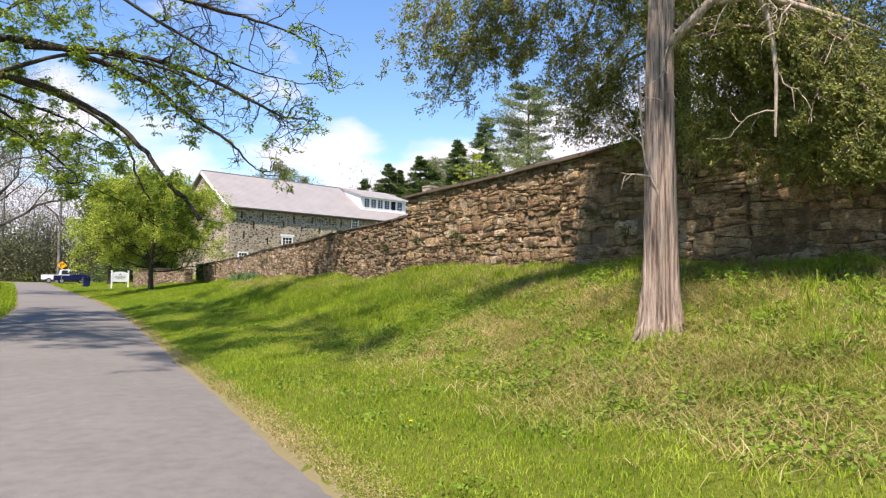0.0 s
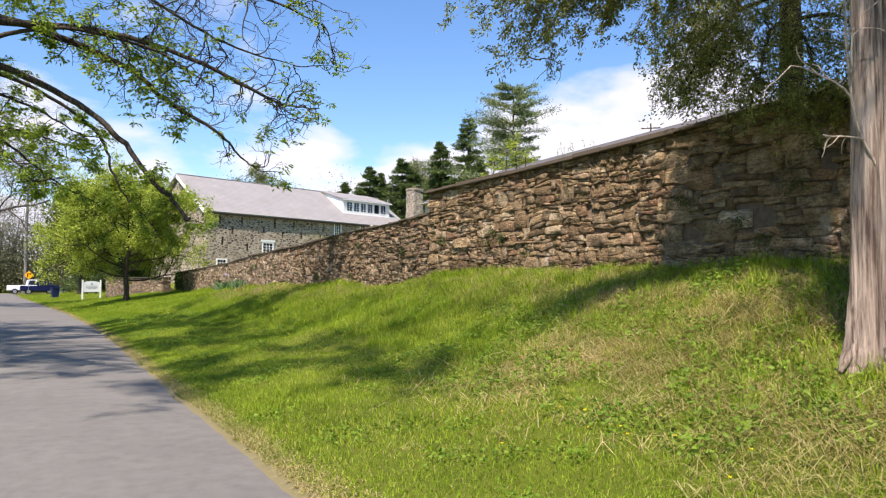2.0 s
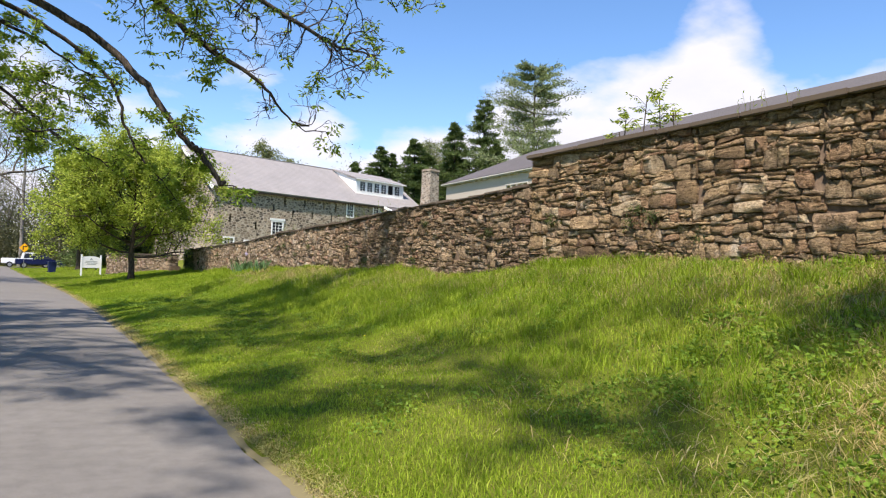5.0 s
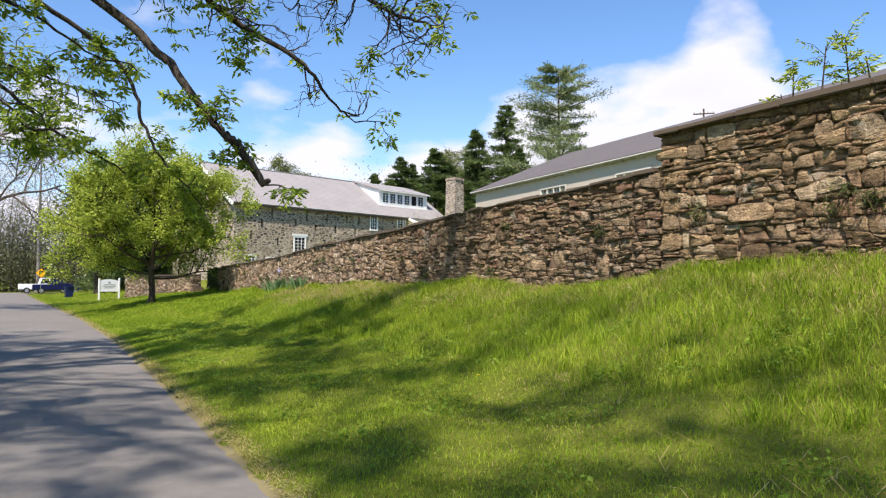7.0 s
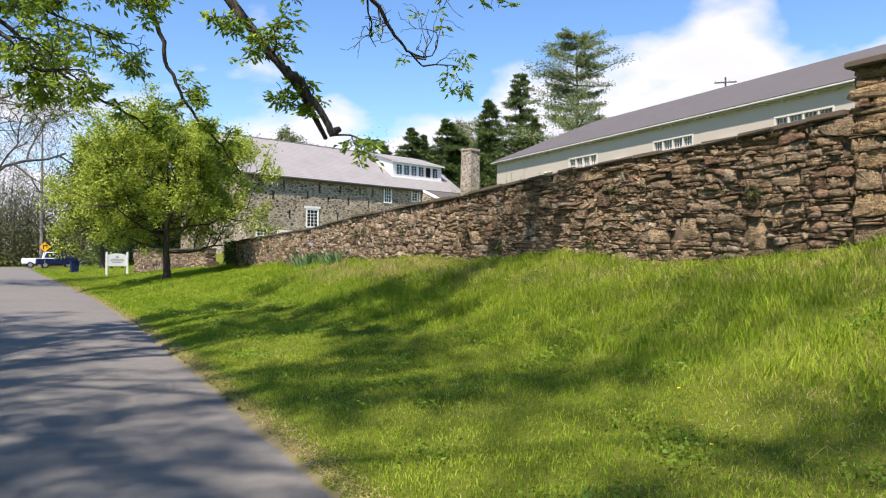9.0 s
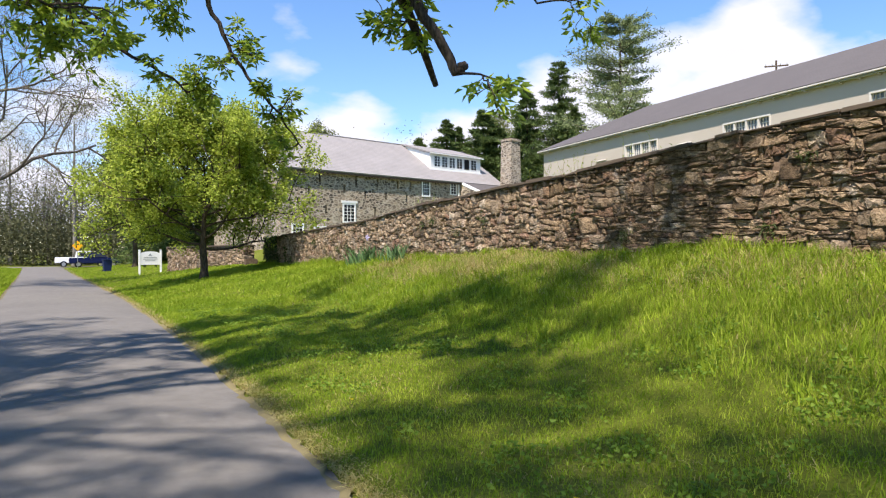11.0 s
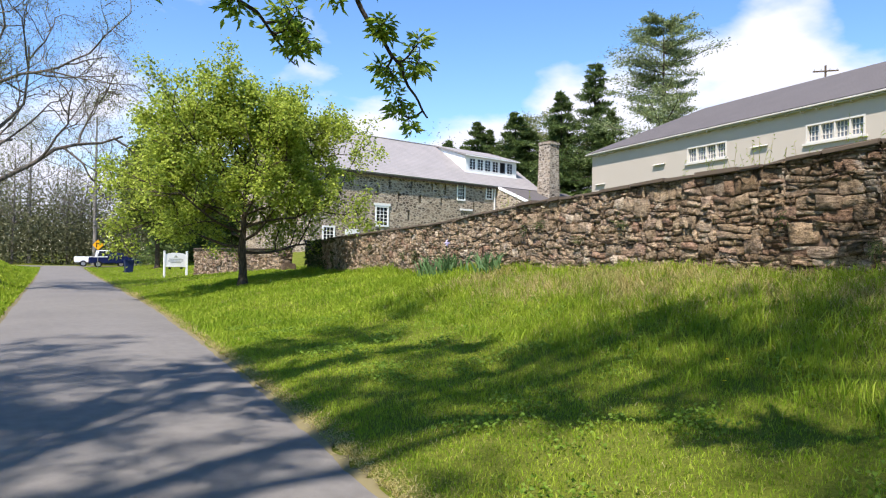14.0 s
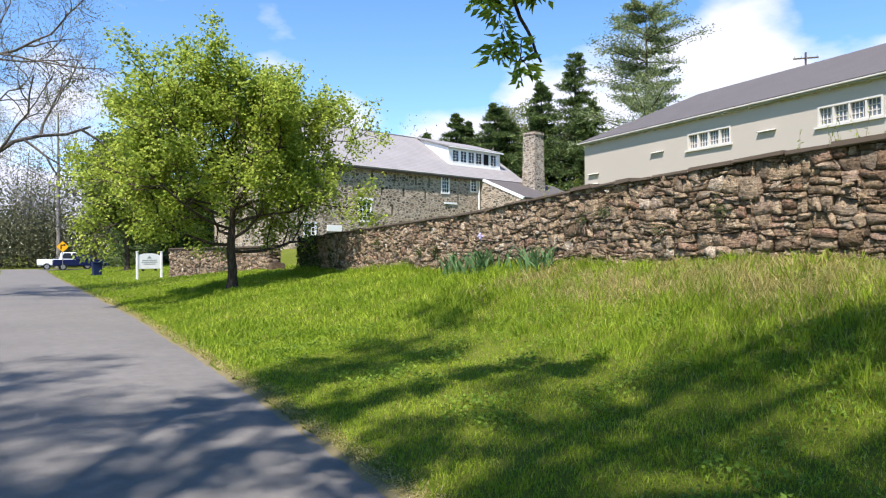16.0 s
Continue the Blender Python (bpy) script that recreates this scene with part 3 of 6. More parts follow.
def leaves(name, centres, ways, length, width, material, parent, rng, fold=0.25, label="", flat=0.0):
    """Many small folded leaves, each its own little blade."""
    c, w = np.asarray(centres, float), np.asarray(ways, float)
    n = len(c)
    w = w / (np.linalg.norm(w, axis=1)[:, None] + 1e-9)
    s = np.cross(w, rng.normal(0, 1, (n, 3)) + np.array((0, 0, flat)))
    s /= np.linalg.norm(s, axis=1)[:, None] + 1e-9
    nn = np.cross(s, w)
    L = (length * rng.uniform(0.65, 1.3, n))[:, None]
    W = (width * rng.uniform(0.7, 1.25, n))[:, None]
    base, tip = c, c + w * L - nn * L * 0.15
    l = c + w * L * 0.45 + s * W * 0.5 + nn * W * fold
    r = c + w * L * 0.45 - s * W * 0.5 + nn * W * fold
    v = np.stack([base, l, tip, r], 1).reshape(-1, 3)
    i = np.arange(n)[:, None] * 4
    f = np.concatenate([i + np.array((0, 1, 2))[None], i + np.array((0, 2, 3))[None]])
    return mesh_np(name, v, [f], material, parent, label=label)


def clusters(tips, rng, per, spread, droop=0.0, axis_mix=0.6):
    """Leaf places round twig ends."""
    P = np.array([t[0] for t in tips])
    D = np.array([t[1] for t in tips])
    c = np.repeat(P, per, 0) + rng.normal(0, spread, (len(P) * per, 3))
    w = np.repeat(D, per, 0) * axis_mix + rng.normal(0, 1, (len(P) * per, 3))
    w[:, 2] -= droop
    return c, w


def young_maple(name, m, label, seed, height, crown, leaf, trunk_r, per, kids=5, group="trees on the lawn", foliage=None, skirt=0.06):
    rng = np.random.default_rng(seed)
    t = thing(name, m, label, "tree", group)
    lines, tips = [], []
    fork = height * 0.24
    bole = spline([(0, 0, -0.15), (0.02, 0.02, fork * 0.5), (-0.03, 0.02, fork), (0.02, 0, height * 0.45), (0.05, 0.05, height * 0.75), (0, 0, height * 0.93)], 5)
    z = bole[:, 2]
    rad = np.interp(z, (-0.15, 0.12, 0.35, fork, height * 0.5, height), (trunk_r * 2.0, trunk_r * 1.45, trunk_r * 1.1, trunk_r, trunk_r * 0.5, 0.012))
    opt = dict(bend=0.16, lift=0.07, kids=kids, spread=0.62, shrink=0.5, levels=2)
    n = 26
    for k in range(n):
        f = k / (n - 1)
        h = fork * 0.92 + (height * 0.9 - fork) * f ** 0.9
        az = k * 2.39996 + rng.normal(0, 0.25)
        reach = crown * math.sqrt(max(0.05, 1 - (abs(f - 0.3) / 0.8) ** 2)) * rng.uniform(0.8, 1.06)
        rise = skirt + 0.68 * f
        base = np.array([np.interp(h, z, bole[:, 0]), np.interp(h, z, bole[:, 1]), h])
        lines = []
        grow(rng, base, (math.cos(az), math.sin(az), rise), reach * 0.86, trunk_r * (0.42 - 0.25 * f), 0, lines, tips, opt)
        tubes("limb", lines, MAPLE_BARK, t)
    part_trunk = [(bole, rad, 12)]
    tubes("trunk", part_trunk, MAPLE_BARK, t)
    c, w = clusters(tips, rng, per, 0.23 * height / 8, 0.3)
    w[:, 2] *= 0.6
    leaves("crown", c, w, leaf, leaf * 0.92, foliage or MAPLE_LEAF, t, rng, flat=1.6)
    return t


def conifer(name, m, label, seed, height, radius, material, bark, per=26, bare=0.08, ragged=0.25, layers=34, droop=0.25, needle=0.55, shape=0.8, limbs=7, flat=0.5, group="evergreens behind the mill"):
    rng = np.random.default_rng(seed)
    t = thing(name, m, label, "tree", group)
    tubes("trunk", [(spline([(0, 0, -0.3), (0.05, 0, height * 0.4), (0, 0.05, height)], 5), np.interp(np.linspace(0, 1, 11), (0, 1), (height * 0.022, 0.03)), 8)], bark, t)
    lines, C, W = [], [], []
    for k in range(layers):
        f = (k + rng.random()) / layers
        h = height * (bare + (1 - bare) * f)
        reach = radius * (1 - f) ** shape * rng.uniform(1 - ragged, 1 + ragged * 0.6) + 0.12
        for _ in range(max(4, int(limbs * (1 - f)) + 3)):
            az = rng.uniform(0, 2 * math.pi)
            r = reach * rng.uniform(0.75, 1.1)
            d = np.array((math.cos(az), math.sin(az), 0.0))
            tip = np.array((0, 0, h)) + d * r + np.array((0, 0, -droop * r + 0.12 * r))
            mid = np.array((0, 0, h)) + d * r * 0.5 + np.array((0, 0, 0.06 * r))
            lines.append(([np.array((0, 0, h)), mid, tip], (0.02 + 0.012 * r, 0.02 + 0.005 * r, 0.008), 3))
            u = rng.uniform(0.12, 1.05, per)[:, None]
            p = np.array((0, 0, h)) + (tip - np.array((0, 0, h))) * u + rng.normal(0, 0.07 * r + 0.06, (per, 3)) * np.array((1, 1, flat))
            C.append(p)
            W.append(d[None] * 0.9 + rng.normal(0, 0.7, (per, 3)))
    tubes("branchwork", lines, bark, t)["kind"] = "stuff"
    leaves("crown", np.concatenate(C), np.concatenate(W), needle, needle * 0.24, material, t, rng)
    return t


def bare_tree(name, m, label, seed, height, radius, bark, leaf_mat, per, leaf, group="budding trees along the lane", lean=(0, 0), levels=3):
    rng = np.random.default_rng(seed)
    t = thing(name, m, label, "tree", group)
    lines, tips = [], []
    fork = height * 0.28
    bole = spline([(0, 0, -0.3), (0.05, 0, fork * 0.6), (0.0 + lean[0] * 0.3, lean[1] * 0.3, fork), (lean[0] * 0.7, lean[1] * 0.7, height * 0.55), (lean[0], lean[1], height * 0.85)], 5)
    z = bole[:, 2]
    rad = np.interp(z, (-0.3, 0.2, 1.0, fork, height), (radius * 1.7, radius * 1.25, radius, radius * 0.8, 0.03))
    opt = dict(bend=0.2, lift=0.06, kids=4, spread=0.55, shrink=0.58, levels=levels)
    for k in range(11):
        f = k / 10
        h = fork * (0.75 + 0.2 * rng.random()) + (height * 0.8 - fork) * f
        az = k * 2.4 + rng.normal(0, 0.3)
        base = np.array([np.interp(h, z, bole[:, 0]), np.interp(h, z, bole[:, 1]), h])
        grow(rng, base, (math.cos(az), math.sin(az), 0.5 + 0.7 * f), height * (0.42 - 0.2 * f), radius * (0.27 - 0.17 * f), 0, lines, tips, opt)
    tubes("trunk", [(bole, rad, 10)], bark, t)
    tubes("branchwork", lines, bark, t)["kind"] = "stuff"
    c, w = clusters(tips, rng, per, 0.28, 0.3)
    leaves("crown", c, w, leaf, leaf * 0.6, leaf_mat, t, rng)
    return t


def at(x, y, dz=0.0, turn=0.0):
    return pose(x, y, float(land(x, y)) + dz, 0, 0, turn)


# ---- the old stone mill ----
MILL_LEN, EAVE, RIDGE, HALF = 25.3, 8.1, 11.85, 5.6


def window(name, parent, x0, x1, z0, z1, y, cols, rows, lintel=0.0, label=""):
    """A white sash window set in a wall that faces -y."""
    w = part(name, boxes((x0, x1, y + 0.02, y + 0.05, z0, z1)), GLASS, parent, label)
    t = 0.13
    part("window_frame", boxes((x0 - t, x0, y - 0.05, y + 0.06, z0 - t, z1 + t), (x1, x1 + t, y - 0.05, y + 0.06, z0 - t, z1 + t),
                               (x0, x1, y - 0.05, y + 0.06, z1, z1 + t), (x0, x1, y - 0.05, y + 0.06, z0 - t, z0)), WHITE, w)
    bars = []
    for k in range(1, cols):
        c = x0 + (x1 - x0) * k / cols
        bars.append((c - 0.02, c + 0.02, y - 0.01, y + 0.03, z0, z1))
    for k in range(1, rows):
        c = z0 + (z1 - z0) * k / rows
        bars.append((x0, x1, y - 0.006, y + 0.026, c - 0.02, c + 0.02))
    if bars:
        part("glazing_bar", boxes(*bars), WHITE, w)
    if lintel:
        part("lintel", boxes((x0 - lintel, x1 + lintel, y - 0.07, y + 0.05, z1 + t + 0.003, z1 + t + 0.2)), WHITE, w)
    return w


def wall_with_holes(x0, x1, z0, z1, y0, y1, holes):
    """A wall along x, pierced right through."""
    bm = bmesh.new()
    xs = sorted({x0, x1, *[h[0] for h in holes], *[h[1] for h in holes]})
    for a, b in zip(xs, xs[1:]):
        cuts = sorted((h[2], h[3]) for h in holes if h[0] <= a + 1e-6 and h[1] >= b - 1e-6)
        z = z0
        for lo, hi in cuts:
            if lo > z:
                box(bm, a, b, y0, y1, z, lo)
            z = hi
        if z < z1:
            box(bm, a, b, y0, y1, z, z1)
    bmesh.ops.remove_doubles(bm, verts=bm.verts, dist=1e-4)
    return bm


def build_mill():
    m = pose(13.9, 67.05, 0, 0, 0, math.degrees(math.atan2(0.286, 0.958)))
    t = thing("stone_mill", m, "long rubble stone mill with pale slate roof and white dormer", "building", kind="")
    holes = []
    panes = [("window", 5.92, 6.98, 3.98, 5.36, 3, 5, 0.28), ("window", 14.65, 15.4, 6.58, 7.86, 3, 4, 0.0), ("window", 18.2, 18.85, 6.9, 7.88, 2, 4, 0.0),
             ("window", 1.1, 1.95, 2.55, 3.6, 3, 4, 0.0)]
    for _, a, b, lo, hi, *_r in panes:
        holes.append((a, b, lo, hi))
    slots = [(7.2, 7.35), (9.45, 7.35), (11.7, 7.35), (13.2, 7.35), (6.0, 6.65), (8.15, 6.3), (10.4, 6.3), (12.75, 6.2), (4.2, 4.9), (9.2, 4.8), (2.6, 6.4), (3.6, 7.4), (1.3, 7.3), (1.6, 5.4), (16.6, 6.0)]
    for sx, sz in slots:
        holes.append((sx - 0.1, sx + 0.1, sz - 0.33, sz + 0.35))
    part("wall", wall_with_holes(0, MILL_LEN, 0.5, EAVE, 0, 0.5, holes), RUBBLE, t)
    part("wall", wall_with_holes(0, MILL_LEN, 0.5, EAVE, 2 * HALF - 0.5, 2 * HALF, []), RUBBLE, t)
    for x0, x1 in ((0.003, 0.5), (MILL_LEN - 0.5, MILL_LEN - 0.003)):
        bm = bmesh.new()
        prof = [(0.5, 0.5), (2 * HALF - 0.5, 0.5), (2 * HALF - 0.5, EAVE), (HALF, RIDGE - 0.25), (0.5, EAVE)]
        a = [bm.verts.new((x0, y, z)) for y, z in prof]
        b = [bm.verts.new((x1, y, z)) for y, z in prof]
        bm.faces.new(a)
        bm.faces.new(b[::-1])
        for i in range(5):
            j = (i + 1) % 5
            bm.faces.new((a[i], b[i], b[j], a[j]))
        part("gable", bm, RUBBLE, t)
    part("inner_floor", boxes((0.5, MILL_LEN - 0.5, 0.5, 2 * HALF - 0.5, 5.85, 6.0)), DARK, t)
    # black plates close the slots and imitate the shade inside
    for sx, sz in slots:
        part("slot_shade_backing", boxes((sx - 0.1, sx + 0.1, 0.22, 0.27, sz - 0.33, sz + 0.35)), DARK, t)
    for nm, a, b, lo, hi, c, r, li in panes:
        window(nm, t, a, b, lo, hi, -0.01, c, r, li)
    part("door_head", boxes((3.0, 4.3, -0.06, 0.0, 3.1, 3.55)), WHITE, t, "white painted lower door")
    part("door_head", boxes((14.9, 16.4, -0.08, 0.0, 5.62, 5.78)), WHITE, t)
    k = (RIDGE - EAVE) / HALF
    ov = 0.3
    part("roof", slab((-0.35, -ov, EAVE - ov * k), (MILL_LEN + 0.2, -ov, EAVE - ov * k), (MILL_LEN + 0.2, HALF, RIDGE), (-0.35, HALF, RIDGE), 0.16), SLATE, t)
    part("roof", slab((-0.35, HALF, RIDGE - 0.003), (MILL_LEN + 0.2, HALF, RIDGE - 0.003), (MILL_LEN + 0.2, 2 * HALF + ov, EAVE - ov * k), (-0.35, 2 * HALF + ov, EAVE - ov * k), 0.16), SLATE, t)
    part("eave_board", boxes((-0.3, MILL_LEN + 0.15, -ov - 0.03, -ov + 0.02, EAVE - ov * k - 0.12, EAVE - ov * k + 0.1)), POLE_WOOD, t, "dark timber eaves board")
    part("verge_board", slab((-0.40, -ov, EAVE - ov * k - 0.22), (-0.34, -ov, EAVE - ov * k - 0.22), (-0.34, HALF, RIDGE - 0.22), (-0.40, HALF, RIDGE - 0.22), 0.3), WHITE, t)
    part("ridge_cap", boxes((-0.35, MILL_LEN + 0.2, HALF - 0.16, HALF + 0.16, RIDGE + 0.1, RIDGE + 0.2), bevel=0.03), SLATE, t)
    # shed dormer with a row of sashes
    dx0, dx1, dy = 16.95, 23.8, 1.5
    z0, z1 = EAVE + dy * k + 0.12, 10.75
    bm = poly_prism([(dy, z0 - 0.3), (dy, z1), (HALF - 0.4, RIDGE), (HALF - 0.4, z1)], dx0, dx1)
    bmesh.ops.transform(bm, matrix=Matrix(((0, 1, 0, 0), (1, 0, 0, 0), (0, 0, 1, 0), (0, 0, 0, 1))), verts=bm.verts)
    dm = part("dormer", bm, WHITE, t, "white boarded shed dormer")
    part("dormer_roof", slab((dx0 - 0.2, dy - 0.25, z1 + 0.0), (dx1 + 0.2, dy - 0.25, z1 + 0.0), (dx1 + 0.2, HALF - 0.1, RIDGE + 0.12), (dx0 - 0.2, HALF - 0.1, RIDGE + 0.12), 0.12), SLATE, dm)
    for i in range(6):
        a = dx0 + 0.55 + i * 1.0
        # the fifth pane is painted black like an unlit opening
        g = part("dormer_window", boxes((a, a + 0.66, dy - 0.02, dy - 0.006, z0 + 0.35, z1 - 0.2)), DARK if i == 4 else GLASS, dm)
        part("glazing_bar", boxes((a + 0.31, a + 0.35, dy - 0.04, dy - 0.023, z0 + 0.35, z1 - 0.2), *[(a, a + 0.66, dy - 0.036, dy - 0.027, zz - 0.015, zz + 0.015) for zz in np.linspace(z0 + 0.35, z1 - 0.2, 5)]), WHITE, g) if i != 4 else None
    part("fascia", boxes((dx0 - 0.22, dx1 + 0.22, dy - 0.28, dy - 0.255, z1 - 0.02, z1 + 0.09)), WHITE, dm)
    part("dormer_sill", boxes((dx0 - 0.05, dx1 + 0.05, dy - 0.1, dy - 0.002, z0 + 0.0, z0 + 0.1)), WHITE, dm)
    # lean-to in front of the far end
    a, b, f, sl = 19.4, MILL_LEN + 4, -4.6, 0.40
    bm = bmesh.new()
    prof = [(-0.02, 1.0), (-0.02, EAVE - 0.2), (f, EAVE - 0.2 + f * sl), (f, 1.0)]
    va = [bm.verts.new((a, y, z)) for y, z in prof]
    vb = [bm.verts.new((b, y, z)) for y, z in prof]
    bm.faces.new(va)
    bm.faces.new(vb[::-1])
    for i in range(4):
        j = (i + 1) % 4
        bm.faces.new((va[i], vb[i], vb[j], va[j]))
    le = part("lean_to", bm, RUBBLE, t, "low stone lean-to under a sloping roof")
    part("lean_to_roof", slab((a + 0.12, -0.05, EAVE - 0.12), (b + 0.2, -0.05, EAVE - 0.12), (b + 0.2, f - 0.25, EAVE - 0.12 + (f - 0.25) * sl), (a + 0.12, f - 0.25, EAVE - 0.12 + (f - 0.25) * sl), 0.12), GREY_ROOF, le)
    part("verge_board", slab((a - 0.06, -0.05, EAVE - 0.2), (a + 0.11, -0.05, EAVE - 0.2), (a + 0.11, f - 0.25, EAVE - 0.2 + (f - 0.25) * sl), (a - 0.06, f - 0.25, EAVE - 0.2 + (f - 0.25) * sl), 0.22), WHITE, le)
    part("downpipe", boxes((a - 0.3, a - 0.2, -0.14, -0.04, 2, EAVE - 0.3)), WHITE, t)


def build_chimney():
    m = pose(38.2, 72.6, 0, 0, 0, 16)
    t = thing("stone_chimney", m, "freestanding square rubble stone chimney stack", "chimney")
    bm = bmesh.new()
    vs = []
    for z, w in ((4.0, 0.82), (8, 0.74), (10.5, 0.68), (12.25, 0.66)):
        vs.append([bm.verts.new((sx * w, sy * w, z)) for sx, sy in ((-1, -1), (1, -1), (1, 1), (-1, 1))])
    for lo, hi in zip(vs, vs[1:]):
        for i in range(4):
            j = (i + 1) % 4
            bm.faces.new((lo[i], lo[j], hi[j], hi[i]))
    bm.faces.new(vs[-1])
    part("shaft", bm, RUBBLE_TAN, t)
    part("cap", boxes((-0.73, 0.73, -0.73, 0.73, 12.24, 12.5), bevel=0.04), RUBBLE_TAN, t)
    part("flue_rim", boxes((-0.5, 0.5, -0.5, -0.38, 12.5, 12.62), (-0.5, 0.5, 0.38, 0.5, 12.5, 12.62), (-0.5, -0.38, -0.38, 0.38, 12.5, 12.62), (0.38, 0.5, -0.38, 0.38, 12.5, 12.62)), CONCRETE, t)


# ---- the long cream barn ----
def build_barn():
    m = pose(29.65, 38.8, 0, 0, 0, 90 - 2.86)  # local x runs along the barn, local +y faces the lane
    t = thing("long_barn", m, "long cream stucco barn with grey shingle roof", "building")
    end, start, ev, dp = 17.1, -34.0, 8.72, 12.0
    holes, wins = [], []
    for k in range(-3, 2):
        a = -2.95 + k * 7.83
        wins.append((a, a + 2.95))
        holes.append((a, a + 2.95, 7.02, 7.9))
    part("wall", wall_with_holes(start, end, 4.0, ev, -0.35, 0.0, holes), STUCCO, t)
    part("wall", boxes((start, end, -dp, -dp + 0.35, 4.0, ev), (start + 0.003, start + 0.35, -dp + 0.35, -0.35, 4.0, ev), (end - 0.35, end - 0.003, -dp + 0.35, -0.35, 4.0, ev)), STUCCO, t)
    for a, b in wins:
        w = part("window", boxes((a + 0.08, b - 0.08, -0.2, -0.16, 7.1, 7.82)), PALE_GLASS, t, "row of four small-paned sashes")
        fr = [(a, b, -0.22, 0.03, 7.82, 7.9), (a, b, -0.22, 0.03, 7.02, 7.1), (a, a + 0.08, -0.22, 0.03, 7.1, 7.82), (b - 0.08, b, -0.22, 0.03, 7.1, 7.82)]
        wd = (b - a) / 4
        for i in range(1, 4):
            fr.append((a + i * wd - 0.04, a + i * wd + 0.04, -0.22, 0.01, 7.1, 7.82))
        part("window_frame", boxes(*fr), BARN_TRIM, w)
        part("window_sill", boxes((a - 0.12, b + 0.12, -0.05, 0.12, 6.92, 7.016)), BARN_TRIM, w)
        bars = []
        for i in range(4):
            for j in (1, 2, 3):
                c = a + i * wd + wd * j / 4
                bars.append((c - 0.018, c + 0.018, -0.155, -0.12, 7.1, 7.82))
        for zz in (7.34, 7.58):
            bars.append((a + 0.08, b - 0.08, -0.15, -0.125, zz - 0.015, zz + 0.015))
        part("glazing_bar", boxes(*bars), BARN_TRIM, w)
    hip, rz, rd = 4.1, 11.57, 6.0
    ov = 0.28
    e = ev - 0.1
    k = (rz - e) / (rd + ov)
    part("roof", slab((start, ov, e), (end + ov, ov, e), (end - hip, -rd, rz), (start, -rd, rz), 0.14), GREY_ROOF, t)
    part("roof", slab((start, -dp - ov, e), (end + ov, -dp - ov, e), (end - hip, -rd, rz - 0.003), (start, -rd, rz - 0.003), 0.14), GREY_ROOF, t)
    bm = bmesh.new()
    vs = [bm.verts.new(p) for p in ((end + ov, ov, e + 0.1), (end + ov, -dp - ov, e + 0.1), (end - hip, -rd, rz + 0.1))]
    lo = [bm.verts.new((v.co.x, v.co.y, v.co.z - 0.12)) for v in vs]
    bm.faces.new(vs)
    bm.faces.new(lo[::-1])
    for i in range(3):
        j = (i + 1) % 3
        bm.faces.new((vs[i], lo[i], lo[j], vs[j]))
    part("hip", bm, GREY_ROOF, t)
    part("gutter", boxes((start, end + ov + 0.05, ov + 0.0, ov + 0.1, e + 0.0, e + 0.08), bevel=0.02), BARN_TRIM, t, "pale painted gutter")
    part("soffit", boxes((start, end + ov, 0.004, ov, e - 0.05, e - 0.02)), SIGN_GREY, t)
    raft = []
    for i in range(60):
        c = start + 1 + i * 0.85
        if c < end:
            raft.append((c - 0.035, c + 0.035, 0.004, ov - 0.05, e - 0.13, e - 0.053))
    shared = None
    for r in raft:
        if shared is None:
            shared = part("rafter", boxes(r), STUCCO, t).data
            first = r[0]
        else:
            ob = new("rafter", shared)
            ob.parent = t
            ob.location.x = r[0] - first
    for a, zz in ((2.2, 7.25), (2.2, 5.87), (9.7, 7.2), (9.7, 5.8), (15.6, 6.55), (15.6, 5.9), (-5.6, 7.28), (-5.6, 5.9)):
        # a solid grey strip paints the shade of the slot below each flap
        v = part("wall_vent", boxes((a, a + 0.95, 0.002, 0.02, zz - 0.035, zz + 0.01)), SIGN_GREY, t, "grey strip standing in for the shaded slot under a cream flap")
        part("flap", slab((a - 0.04, 0.004, zz + 0.05), (a + 0.99, 0.004, zz + 0.05), (a + 0.99, 0.15, zz - 0.01), (a - 0.04, 0.15, zz - 0.01), 0.03), BARN_TRIM, v)


build_mill()
build_chimney()
build_barn()

# ---- vegetation ----
young_maple("young_maple", at(4.37, 39.5, 0, 20), "young maple in fresh yellow-green leaf on the lawn", 4, 5.0, 3.9, 0.092, 0.12, 50, skirt=0.16)
young_maple("young_maple", at(4.3, 78, 0, 70), "second young green tree farther along the lawn", 9, 10.0, 3.5, 0.22, 0.17, 16, foliage=OAK_LEAF, skirt=0.42)

